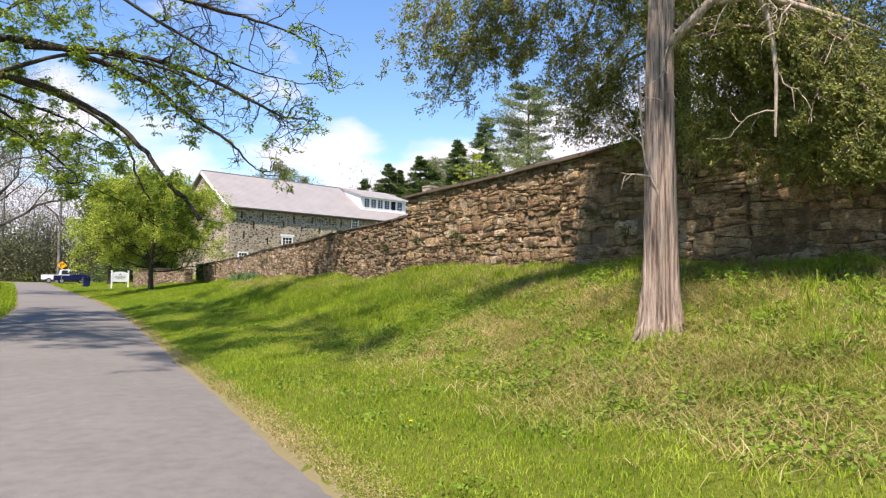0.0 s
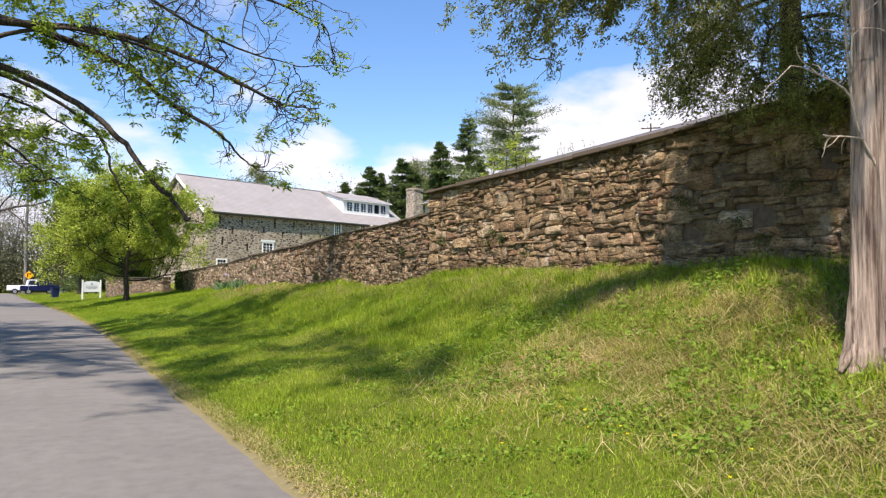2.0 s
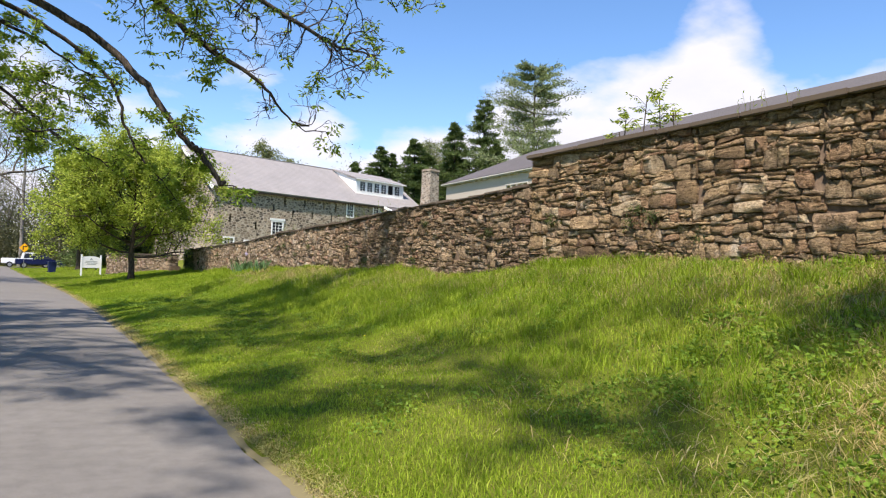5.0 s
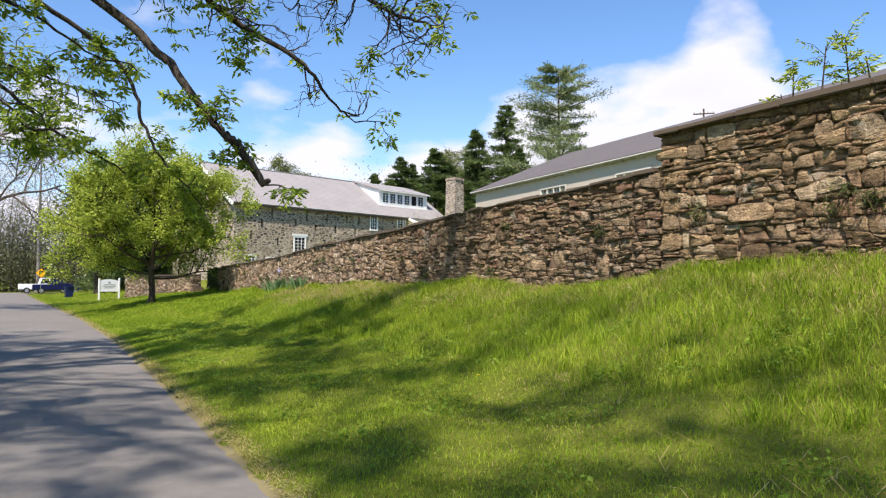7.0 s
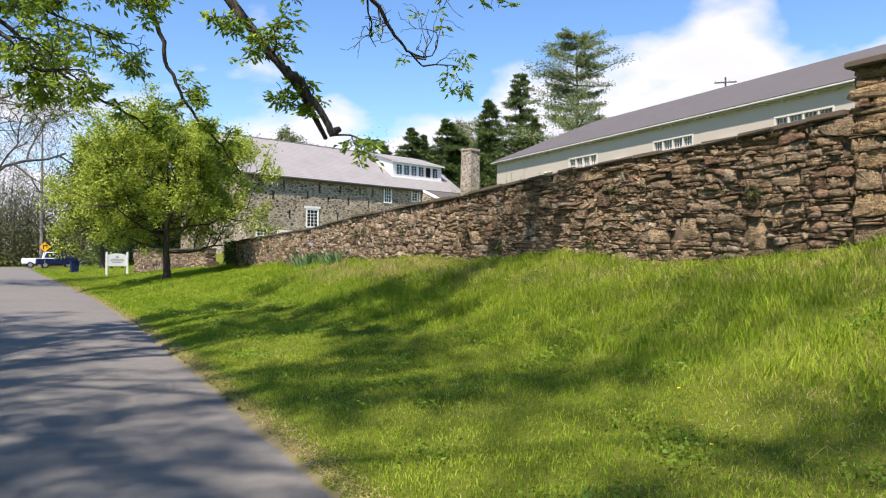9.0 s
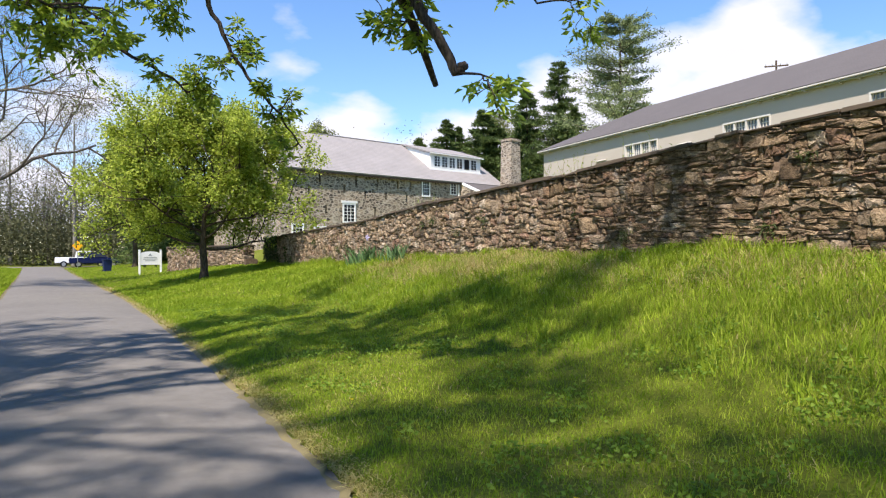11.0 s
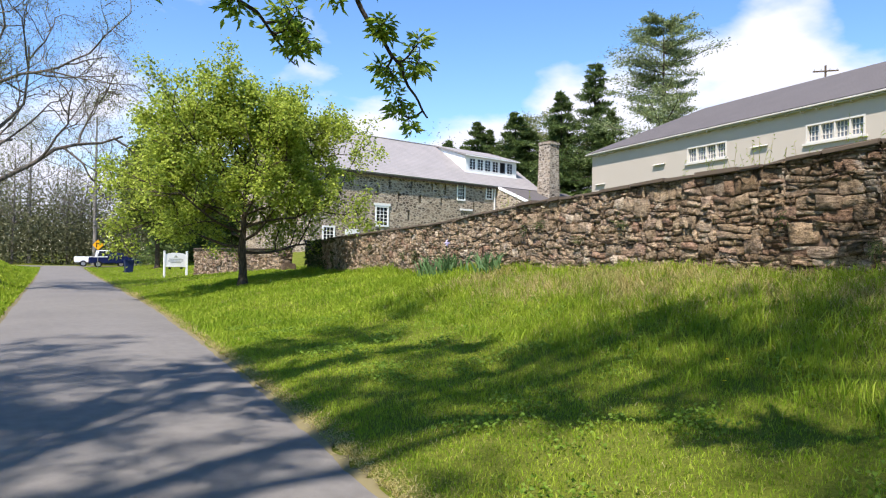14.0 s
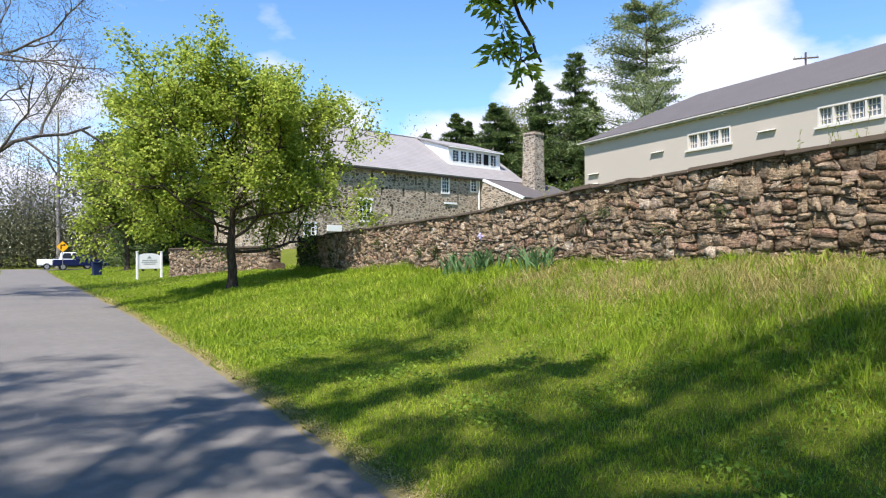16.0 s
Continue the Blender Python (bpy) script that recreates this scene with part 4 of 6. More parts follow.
# a great walnut beyond the lane, its limbs reaching over the walker
WALNUT_LIMBS = (
    (((-4.4, 17.4, 5.2), (-1.5, 19.2, 6.5), (0.8, 19.0, 5.8), (1.9, 18.7, 4.9), (2.65, 18.3, 3.85), (3.1, 18.35, 3.5), (3.42, 18.33, 3.02), (3.5, 18.3, 3.03)), 0.105, 0.04, 1.2, 0.45),
    (((-4.3, 17.6, 5.8), (-2.4, 21.0, 7.0), (0.2, 22.5, 6.7), (1.75, 22.8, 5.7), (2.15, 23.0, 4.7), (2.6, 23.0, 3.9), (3.05, 23.2, 3.5), (3.5, 23.4, 3.0)), 0.085, 0.010, 1.9, 0.36),
    (((-4.4, 17.3, 6.3), (-1.0, 19.5, 7.6), (2.0, 20.4, 7.2), (3.4, 20.6, 6.3), (4.5, 20.1, 5.6), (5.2, 20.3, 5.0), (5.9, 20.7, 4.7)), 0.13, 0.012, 3.2, 0.9),
    (((-1.0, 19.3, 7.4), (1.5, 19.3, 7.6), (3.5, 19.0, 7.2), (5.7, 18.7, 6.3), (7.1, 19.2, 6.4)), 0.09, 0.012, 4.2, 1.1),
    (((-3.2, 20.2, 6.7), (-1.6, 22.8, 6.2), (-0.4, 23.2, 5.2), (0.9, 23.3, 4.2), (1.6, 23.4, 3.9), (2.2, 24.0, 3.55)), 0.06, 0.008, 2.4, 0.42),
    (((-4.5, 17.2, 7.0), (-2.5, 17.6, 8.6), (0.5, 17.8, 9.1), (3.2, 17.7, 8.8), (5.2, 17.7, 8.6), (6.6, 17.6, 8.2)), 0.12, 0.012, 3.0, 1.3),
    (((0.5, 17.8, 9.0), (2.4, 17.6, 8.0), (4.2, 18.0, 7.4), (6.0, 18.2, 7.2)), 0.05, 0.01, 2.8, 1.2),
    (((-1.5, 19.2, 6.6), (0.4, 18.4, 7.2), (2.3, 18.0, 7.0), (4.0, 18.4, 6.4)), 0.06, 0.01, 3.2, 1.1),
    (((-4.0, 18.2, 5.0), (-2.6, 21.0, 5.8), (-1.2, 22.0, 5.5), (-0.3, 21.6, 4.6), (0.3, 21.6, 4.0)), 0.05, 0.01, 3.0, 0.9),
    (((-3.0, 21.0, 6.0), (-1.6, 23.6, 6.0), (0.2, 24.4, 5.8), (1.5, 24.6, 5.5)), 0.05, 0.01, 3.0, 0.8),
    (((-4.4, 17.3, 5.6), (-2.7, 18.6, 6.1), (-1.2, 19.6, 6.0), (0.2, 20.3, 5.7), (1.3, 20.8, 5.2)), 0.06, 0.012, 1.2, 1.0),
    # the last seven, high and out of view, are added to shade lane and lawn
    (((-4.6, 17.0, 7.4), (-2.5, 13.5, 9.6), (0.0, 11.0, 10.6), (2.5, 9.0, 10.8)), 0.07, 0.012, 3.4, 1.6),
    (((-4.6, 16.8, 7.0), (-3.6, 11.5, 9.0), (-2.0, 7.5, 9.8), (-0.4, 4.0, 10.2)), 0.07, 0.012, 3.4, 1.6),
    (((-4.6, 17.0, 7.2), (-2.5, 14.8, 9.2), (0.5, 13.4, 10.0), (3.0, 12.4, 10.2)), 0.05, 0.012, 2.6, 1.6),
    (((-2.5, 13.5, 9.6), (-1.2, 14.6, 11.0), (0.2, 14.8, 11.6), (1.6, 14.4, 11.6)), 0.062, 0.012, 2.5, 1.5),
    (((-3.4, 11.5, 9.0), (-1.0, 9.5, 9.8), (1.2, 6.8, 10.2), (3.0, 5.0, 10.2)), 0.05, 0.010, 3.4, 1.6),
    (((-2.5, 17.6, 8.8), (-1.6, 18.4, 10.6), (-0.6, 18.8, 11.4), (0.6, 19.0, 11.6)), 0.062, 0.012, 2.5, 1.5),
    (((-2.4, 21.0, 7.2), (-1.8, 22.6, 9.2), (-0.4, 23.6, 10.4), (1.0, 24.4, 10.8)), 0.0558, 0.012, 3, 1.4),
)


def tufts(tips, rng, per, size):
    """Star-like tufts of young drooping leaflets at twig ends."""
    C, W = [], []
    for p, d in tips:
        n = rng.integers(per - 3, per + 3)
        az = rng.uniform(0, 2 * np.pi, n)
        w = np.stack([np.cos(az), np.sin(az), rng.normal(-0.35, 0.35, n)], 1) + d * 0.35
        off = rng.uniform(0.0, 0.9, n)[:, None] * w * size
        C.append(p + off + rng.normal(0, size * 0.18, (n, 3)))
        W.append(w)
    return np.concatenate(C), np.concatenate(W)


def build_walnut():
    rng = np.random.default_rng(77)
    t = thing("walnut_tree", pose(-4.6, 17.2, float(land(-4.6, 17.2))), "large old walnut with dark limbs and young leaf tufts", "tree", "trees on the lawn")
    o = np.array(t.matrix_basis.translation)
    bole = spline([(-4.6, 17.2, -0.2), (-4.65, 17.2, 2.0), (-4.5, 17.25, 4.5), (-4.5, 17.2, 6.5), (-4.6, 17.0, 9.5)], 6) - o
    tubes("trunk", [(bole, np.interp(np.linspace(0, 1, len(bole)), (0, 0.06, 0.15, 0.6, 1), (0.75, 0.52, 0.42, 0.34, 0.14)), 16)], WALNUT_BARK, t)
    tips, fine, high = [], [], []
    for ctrl, r0, r1, dens, reach in WALNUT_LIMBS:
        c = spline(ctrl, 7)
        c[1:-1] += rng.normal(0, 0.014, (len(c) - 2, 3)) * np.minimum(1, np.arange(1, len(c) - 1) / 12)[:, None]
        seg = np.linalg.norm(np.diff(c, axis=0), axis=1)
        s = np.concatenate([[0], np.cumsum(seg)])
        lines = [(c - o, np.interp(s / s[-1], (0, 0.75, 1), (r0, r0 * 0.42 + r1 * 0.5, r1)), 10)]
        got = []
        opt = dict(bend=0.34, lift=-0.01, kids=3, spread=0.6, shrink=0.6, levels=2)
        for k in range(int(s[-1] * dens)):
            f = rng.uniform(0.22, 1.0) * s[-1]
            i = min(np.searchsorted(s, f), len(c) - 1)
            d = unit(c[i] - c[i - 1])
            side = unit(np.cross(d, rng.normal(0, 1, 3)))
            w = unit(d * 0.55 + side * 0.8 + np.array((0.1, 0, 0.0)))
            grow(rng, c[i], w, reach * rng.uniform(0.5, 1.2), 0.012 + 0.008 * reach, 0, lines, got, opt)
        lines[1:] = [(np.asarray(p) - o, np.maximum(r, 0.0048), 4) for p, r, _ in lines[1:]]
        tubes("limb", lines, WALNUT_BARK, t)
        (fine if reach < 0.6 else high if reach > 1.45 else tips).extend(got)
    # unseen limbs on the far side of the lane, added to dapple it with shade
    for k in range(14):
        az = math.pi * (0.42 + 1.12 * (k + rng.random()) / 14)
        h, reach = rng.uniform(6.0, 8.5), rng.uniform(4.0, 8.5)
        a = np.array((-4.55, 17.1, h))
        d = np.array((math.cos(az), math.sin(az), 0))
        c = spline((a, a + d * reach * 0.4 + (0, 0, 1.0), a + d * reach * 0.75 + (0, 0, rng.uniform(0.8, 2.4)), a + d * reach + (0, 0, rng.uniform(0.4, 3.0))), 5)
        if c[:, 0].max() > -2.4:
            c[:, 0] = np.minimum(c[:, 0], -2.4 - 0.1 * rng.random(len(c)))
        lines, got = [(c - o, np.linspace(0.06, 0.010, len(c)), 8)], []
        opt = dict(bend=0.26, lift=0.0, kids=3, spread=0.6, shrink=0.6, levels=2)
        for _ in range(int(reach * 3.4)):
            i = rng.integers(3, len(c))
            w = unit(c[i] - c[i - 1]) * 0.5 + rng.normal(0, 0.6, 3)
            grow(rng, c[i], w, rng.uniform(0.8, 1.9), 0.025, 0, lines, got, opt)
        lines[1:] = [(np.asarray(p) - o, np.maximum(r, 0.0045), 4) for p, r, _ in lines[1:]]
        tubes("limb", lines, WALNUT_BARK, t)
        high += got
    # the limb's broken stubs
    for base, end in (((2.85, 18.35, 3.72), (3.62, 19.1, 3.05)),):
        tubes("stub", [(np.array(spline((base, tuple((np.array(base) + np.array(end)) / 2 + np.array((0.03, 0, -0.02))), end), 4)) - o, np.linspace(0.05, 0.03, 9), 8)], WALNUT_BARK, t)
    # tufts are thinned along the sun's slope so wall, bank and lawn stay lit
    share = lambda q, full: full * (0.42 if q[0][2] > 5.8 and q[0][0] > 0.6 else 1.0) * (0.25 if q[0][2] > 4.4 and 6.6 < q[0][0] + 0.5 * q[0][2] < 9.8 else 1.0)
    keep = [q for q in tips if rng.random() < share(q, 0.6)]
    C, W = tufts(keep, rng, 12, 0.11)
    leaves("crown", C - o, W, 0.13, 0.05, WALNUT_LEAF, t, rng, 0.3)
    # unseen tufts: dense over the lane to shade it, sparse over the lawn
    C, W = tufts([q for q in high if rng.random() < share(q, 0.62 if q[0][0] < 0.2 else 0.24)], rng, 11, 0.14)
    leaves("shade_crown", C - o, W, 0.14, 0.065, WALNUT_LEAF, t, rng)
    C, W = tufts([q for q in fine if rng.random() < 0.6], rng, 11, 0.085)
    leaves("low_foliage", C - o, W, 0.10, 0.04, WALNUT_LEAF, t, rng, 0.3)


def spray_points(rng, ctrl, n, width, sag=0.12):
    c = spline(ctrl, 8)
    i = (rng.power(1.6, n) * (len(c) - 1)).astype(int)
    p = c[i] + rng.normal(0, width, (n, 3)) * np.array((1, 1, 0.55))
    p[:, 2] -= sag * np.abs(rng.normal(0, 1, n))
    return p


def cedar_foliage(name, boughs, per, rng, parent, o, length=0.048):
    """Feathery sprays of scale leaves massed along drooping boughs."""
    C, W = [], []
    for ctrl, r, n, width in boughs:
        p = spray_points(rng, ctrl, n, width)
        d = unit(np.array(ctrl[-1]) - np.array(ctrl[0]))
        w = d[None] * 0.7 + rng.normal(0, 0.5, (n, 3)) + np.array((0, 0, -0.25))
        for _ in range(per):
            C.append(p + w * rng.uniform(-0.13, 0.13, (n, 1)) + rng.normal(0, 0.028, (n, 3)))
            W.append(w + rng.normal(0, 0.75, (n, 3)))
    return leaves(name, np.concatenate(C) - o, np.concatenate(W), length, 0.019, CEDAR_LEAF, parent, rng, 0.15)


def fluted_trunk(name, ctrl, radii, parent, o, rng, material):
    c = spline(ctrl, 8)
    n, sides = len(c), 60
    ang = np.linspace(0, 2 * np.pi, sides, endpoint=False)
    lobes = 1 + 0.10 * np.sin(3 * ang + 0.6) + 0.07 * np.sin(5 * ang + 2.0) + 0.05 * np.sin(9 * ang)
    lobes = lobes - 0.42 * np.exp(-((ang - 4.25) / 0.12) ** 2) - 0.2 * np.exp(-((ang - 3.55) / 0.12) ** 2) - 0.16 * np.exp(-((ang - 2.2) / 0.14) ** 2)
    f = np.linspace(0, 1, n)
    R = np.interp(f, np.linspace(0, 1, len(radii)), radii)
    v = []
    for k in range(n):
        tw = 0.25 * f[k]
        amp = 1 + (lobes - 1) * (1.5 - 0.8 * f[k])
        jitter = 1 + rng.normal(0, 0.012, sides)
        v.append(np.stack([c[k, 0] + R[k] * amp * jitter * np.cos(ang + tw), c[k, 1] + R[k] * amp * jitter * np.sin(ang + tw), np.full(sides, c[k, 2])], 1))
    v = np.concatenate(v) - o
    idx = np.arange(n * sides).reshape(n, sides)
    nx = np.roll(idx, -1, 1)
    q = np.stack([idx[:-1], nx[:-1], nx[1:], idx[1:]], -1).reshape(-1, 4)
    return mesh_np(name, v, [q], material, parent, smooth=True)


def dead_twigs(rng, ctrl, n, length):
    c = spline(ctrl, 6)
    lines, tips = [], []
    opt = dict(bend=0.28, lift=-0.06, kids=3, spread=0.65, shrink=0.6, levels=1)
    for _ in range(n):
        i = rng.integers(2, len(c))
        d = unit(c[i] - c[i - 1])
        grow(rng, c[i], d * 0.4 + rng.normal(0, 0.7, 3), length * rng.uniform(0.5, 1.2), 0.012, 0, lines, tips, opt)
    return [(p, np.maximum(r, 0.004), 4) for p, r, _ in lines]


def build_cedars():
    rng = np.random.default_rng(31)
    z = float(land(5.98, 3.4))
    t = thing("red_cedar", pose(5.98, 3.4, z), "tall red cedar with fluted peeling trunk on the bank", "tree", "cedars at the wall")
    o = np.array((5.98, 3.4, z))
    fluted_trunk("trunk", ((5.99, 3.4, z - 0.25), (5.98, 3.4, z + 0.12), (5.97, 3.4, z + 0.6), (5.93, 3.38, z + 1.6), (5.86, 3.34, z + 2.8), (5.84, 3.3, z + 4.2), (5.9, 3.4, z + 7.5)),
                 (0.30, 0.215, 0.175, 0.152, 0.138, 0.12, 0.045), t, o, rng, CEDAR_BARK)
    for a in (0.3, 1.5, 2.7, 3.9, 5.2):
        d = np.array((math.cos(a), math.sin(a), 0))
        b = np.array((5.98, 3.4, z))
        tubes("root", [(spline((b + d * 0.11 + (0, 0, 0.25), b + d * 0.23 + (0, 0, 0.05), b + d * 0.33 + (0, 0, -0.1)), 4) - o, np.linspace(0.05, 0.02, 9), 7)], CEDAR_BARK, t)
    dead = ((5.85, 3.33, 3.95), (5.9, 2.95, 4.2), (5.98, 2.66, 4.38), (6.22, 2.36, 4.32), (6.4, 2.32, 3.7), (6.46, 2.36, 2.95))
    dead2 = ((5.98, 2.7, 4.36), (6.3, 2.4, 4.36), (6.7, 2.0, 4.15), (7.1, 1.7, 3.95))
    dead3 = ((5.86, 3.3, 2.35), (5.72, 3.4, 2.75), (5.66, 3.42, 3.3), (5.6, 3.4, 3.7))
    for ctrl, r0, n in ((dead, 0.062, 9), (dead2, 0.045, 8), (dead3, 0.011, 4)):
        c = spline(ctrl, 6)
        tubes("dead_limb", [(c - o, np.linspace(r0, 0.012, len(c)), 8)] + [(np.asarray(p) - o, r, s) for p, r, s in dead_twigs(rng, ctrl, n, 0.55)], DEAD_WOOD, t, "bleached dead limb")
    boughs = (
        (((5.9, 3.3, 5.2), (6.6, 3.3, 4.6), (6.9, 3.5, 3.8), (6.95, 3.6, 3.1)), 0.03, 150, 0.22),
        (((5.9, 3.3, 5.4), (7.0, 2.9, 4.4), (7.4, 2.9, 3.5), (7.45, 2.95, 2.95)), 0.03, 180, 0.26),
        (((5.9, 3.3, 5.5), (7.2, 2.4, 4.6), (7.9, 2.2, 3.6), (8.0, 2.2, 2.95)), 0.03, 190, 0.28),
        (((5.9, 3.3, 5.6), (7.0, 1.8, 4.9), (7.5, 1.5, 4.0), (7.7, 1.5, 3.25)), 0.03, 180, 0.28),
        (((5.9, 3.3, 5.0), (6.8, 2.2, 4.3), (7.2, 1.9, 3.6), (7.3, 1.9, 3.2)), 0.03, 150, 0.24),
        (((5.9, 3.35, 4.90), (6.75, 3.29, 4.70), (7.15, 3.28, 3.90), (7.20, 3.23, 3.30)), 0.025, 170, 0.16),
        (((5.9, 3.35, 4.46), (6.80, 3.00, 4.26), (7.25, 2.70, 3.46), (7.30, 2.65, 2.86)), 0.025, 170, 0.16),
        (((5.9, 3.35, 4.23), (6.75, 2.72, 4.03), (7.15, 2.13, 3.23), (7.20, 2.08, 2.63)), 0.025, 170, 0.16),
        (((5.9, 3.35, 4.30), (6.65, 2.49, 4.10), (6.95, 1.68, 3.30), (7.00, 1.63, 2.70)), 0.025, 170, 0.16),
        (((5.9, 3.35, 4.75), (6.65, 2.77, 4.55), (6.95, 2.24, 3.75), (7.00, 2.19, 3.15)), 0.025, 170, 0.16),
        (((5.9, 3.35, 5.16), (6.75, 3.07, 4.96), (7.15, 2.84, 4.16), (7.20, 2.79, 3.56)), 0.025, 170, 0.16),
        (((5.9, 3.4, 6.6), (6.6, 4.0, 6.4), (7.2, 4.6, 5.8), (7.6, 5.0, 5.2)), 0.035, 260, 0.36),
        (((5.9, 3.4, 6.2), (5.4, 4.8, 6.2), (4.7, 6.0, 5.4), (4.35, 6.4, 4.6)), 0.035, 200, 0.26),
        (((5.9, 3.4, 5.9), (5.5, 5.0, 5.9), (5.2, 6.3, 5.0), (5.05, 6.8, 4.15)), 0.035, 210, 0.24),
        (((5.9, 3.4, 6.0), (5.8, 4.9, 6.0), (5.6, 6.0, 5.3), (5.5, 6.5, 4.75)), 0.035, 190, 0.26),
        (((5.9, 3.4, 6.1), (6.2, 4.9, 6.0), (6.15, 6.0, 5.3), (6.1, 6.5, 4.65)), 0.035, 190, 0.26),
        (((5.9, 3.4, 6.0), (6.6, 4.8, 5.9), (6.75, 5.7, 5.2), (6.8, 6.2, 4.5)), 0.035, 190, 0.26),
        (((5.9, 3.4, 7.4), (6.6, 2.6, 7.8), (7.6, 2.0, 7.4), (8.2, 1.6, 6.6)), 0.035, 260, 0.4),
        (((5.9, 3.4, 7.6), (5.0, 2.6, 8.0), (4.2, 2.0, 7.6), (3.8, 1.6, 7.0)), 0.035, 240, 0.4),
        (((5.9, 3.4, 7.8), (5.9, 3.5, 8.6), (5.9, 3.5, 9.4), (5.9, 3.4, 10.0)), 0.04, 300, 0.5),
    )
    for ctrl, r, n, wd in boughs:
        c = spline(ctrl, 6)
        tubes("bough", [(c - o, np.linspace(r, 0.008, len(c)), 6)] + [(np.asarray(p) - o, rr, s) for p, rr, s in dead_twigs(rng, ctrl, 6, 0.5)], CEDAR_BARK, t)
    cedar_foliage("crown", boughs, 50, rng, t, o)

    z2 = float(land(9.4, 6.4))
    t2 = thing("red_cedar", pose(9.4, 6.4, z2), "dark red cedar behind the wall, boughs hanging over it", "tree", "cedars at the wall")
    o2 = np.array((9.4, 6.4, z2))
    c = spline(((9.4, 6.4, z2 - 0.3), (9.3, 6.3, 5.0), (9.2, 6.3, 7.5), (9.3, 6.4, 11.0)), 6)
    tubes("trunk", [(c - o2, np.linspace(0.2, 0.04, len(c)), 10)], WALNUT_BARK, t2)
    boughs = []
    for (ex, ey, ez), h, n, wd in (((7.15, 6.35, 3.95), 5.6, 220, 0.24), ((7.3, 6.0, 4.3), 5.8, 230, 0.28), ((7.4, 6.5, 4.6), 6.2, 230, 0.28), ((7.55, 5.6, 3.75), 5.2, 200, 0.24),
                                   ((7.7, 4.9, 3.6), 5.0, 220, 0.26), ((7.9, 4.2, 3.7), 5.2, 230, 0.3), ((7.2, 5.2, 5.4), 6.6, 240, 0.36), ((7.6, 3.6, 4.8), 6.2, 280, 0.4),
                                   ((8.2, 2.6, 4.2), 6.0, 280, 0.42), ((8.9, 2.2, 5.4), 7.4, 280, 0.45), ((10.8, 8.0, 6.6), 7.6, 240, 0.5), ((7.6, 5.2, 7.6), 9.0, 280, 0.5), ((8.5, 7.6, 8.4), 9.8, 240, 0.5), ((9.5, 6.4, 10.8), 9.5, 280, 0.6),
                                   ((8.6, 3.4, 4.7), 6.4, 320, 0.4), ((8.8, 1.6, 4.5), 6.6, 340, 0.45), ((8.4, 0.8, 4.7), 6.8, 340, 0.45), ((9.0, 4.4, 4.5), 6.0, 300, 0.4), ((8.0, 1.6, 5.3), 7.0, 340, 0.45), ((8.3, 0.2, 3.9), 6.4, 320, 0.4)):
        a = np.array((9.3, 6.35, h))
        e = np.array((ex, ey, ez))
        mid = a * 0.45 + e * 0.55 + np.array((0, 0, 0.35))
        boughs.append((tuple(map(tuple, (a, mid, e * 0.85 + mid * 0.15, e))), 0.03, n, wd))
    for ctrl, r, n, wd in boughs:
        c = spline(ctrl, 6)
        tubes("bough", [(c - o2, np.linspace(r, 0.008, len(c)), 6)] + [(np.asarray(p) - o2, rr, s) for p, rr, s in dead_twigs(rng, ctrl, 5, 0.5)], WALNUT_BARK, t2)
    cedar_foliage("crown", boughs, 27, rng, t2, o2)


build_walnut()
build_cedars()

# evergreens and woods
conifer("white_pine", at(52.2, 72.6, 0), "tall open white pine with tiered feathery boughs", 12, 26.6 - float(land(52.2, 72.6)), 7.0, PINE_LEAF, WALNUT_BARK, 300, 0.2, 0.6, 24, -0.06, 0.38, 0.38, 1.5, 0.5)
dark = conifer("spruce", at(51, 89, 0), "dark dense conical spruce behind the mill", 13, 22.0 - float(land(51, 89)), 5.6, SPRUCE_LEAF, WALNUT_BARK, 105, 0.02, 0.3, 34, 0.2, 0.52, 0.8)
for x, y, top, turn in ((46.6, 92.5, 19.6, 40), (42.6, 95, 18.4, 100), (44.6, 96, 17.8, 200), (39.5, 97, 16.2, 310), (54.5, 84.0, 19.0, 150), (49.0, 93, 18.0, 20)):
    k = (top - float(land(x, y))) / (22.0 - float(land(51, 89)))
    dark.scale = (k * 1.25, k * 1.25, k)
    copy_thing(dark, at(x, y, 0, turn))
dark.scale = (1, 1, 1)
conifer("ragged_spruce", at(54.2, 86.5, 0), "thin ragged dark spruce with open top", 15, 25.6 - float(land(54.2, 86.5)), 4.8, SPRUCE_LEAF, WALNUT_BARK, 120, 0.05, 0.4, 40, 0.08, 0.42, 0.6)
for x, y, h, r, sd in ((6.5, 88, 9.5, 3.6, 41), (9.5, 84, 10.5, 3.8, 42), (9.0, 95, 9.5, 3.2, 43), (13.0, 88, 10.5, 3.8, 44)):
    conifer("dark_evergreen", at(x, y, 0), "dark evergreen at the lawn's far edge", sd, h, r, SPRUCE_LEAF, WALNUT_BARK, 110, 0.02, 0.35, 28, 0.2, 0.42, 0.7, group="evergreens along the lane")
bare_tree("lane_tree", at(-3.75, 48.3), "large grey tree just coming into leaf beside the lane", 52, 13.5, 0.36, LANE_BARK, HAZE_LEAF, 4, 0.065, levels=4)
bare_tree("sycamore", at(-0.6, 107), "pale bare sycamore at the lane's end", 53, 20, 0.26, PALE_BARK, HAZE_LEAF, 2, 0.16)
bare_tree("sycamore", at(-7.5, 112), "pale bare sycamore at the lane's end", 54, 17, 0.22, PALE_BARK, HAZE_LEAF, 2, 0.16)
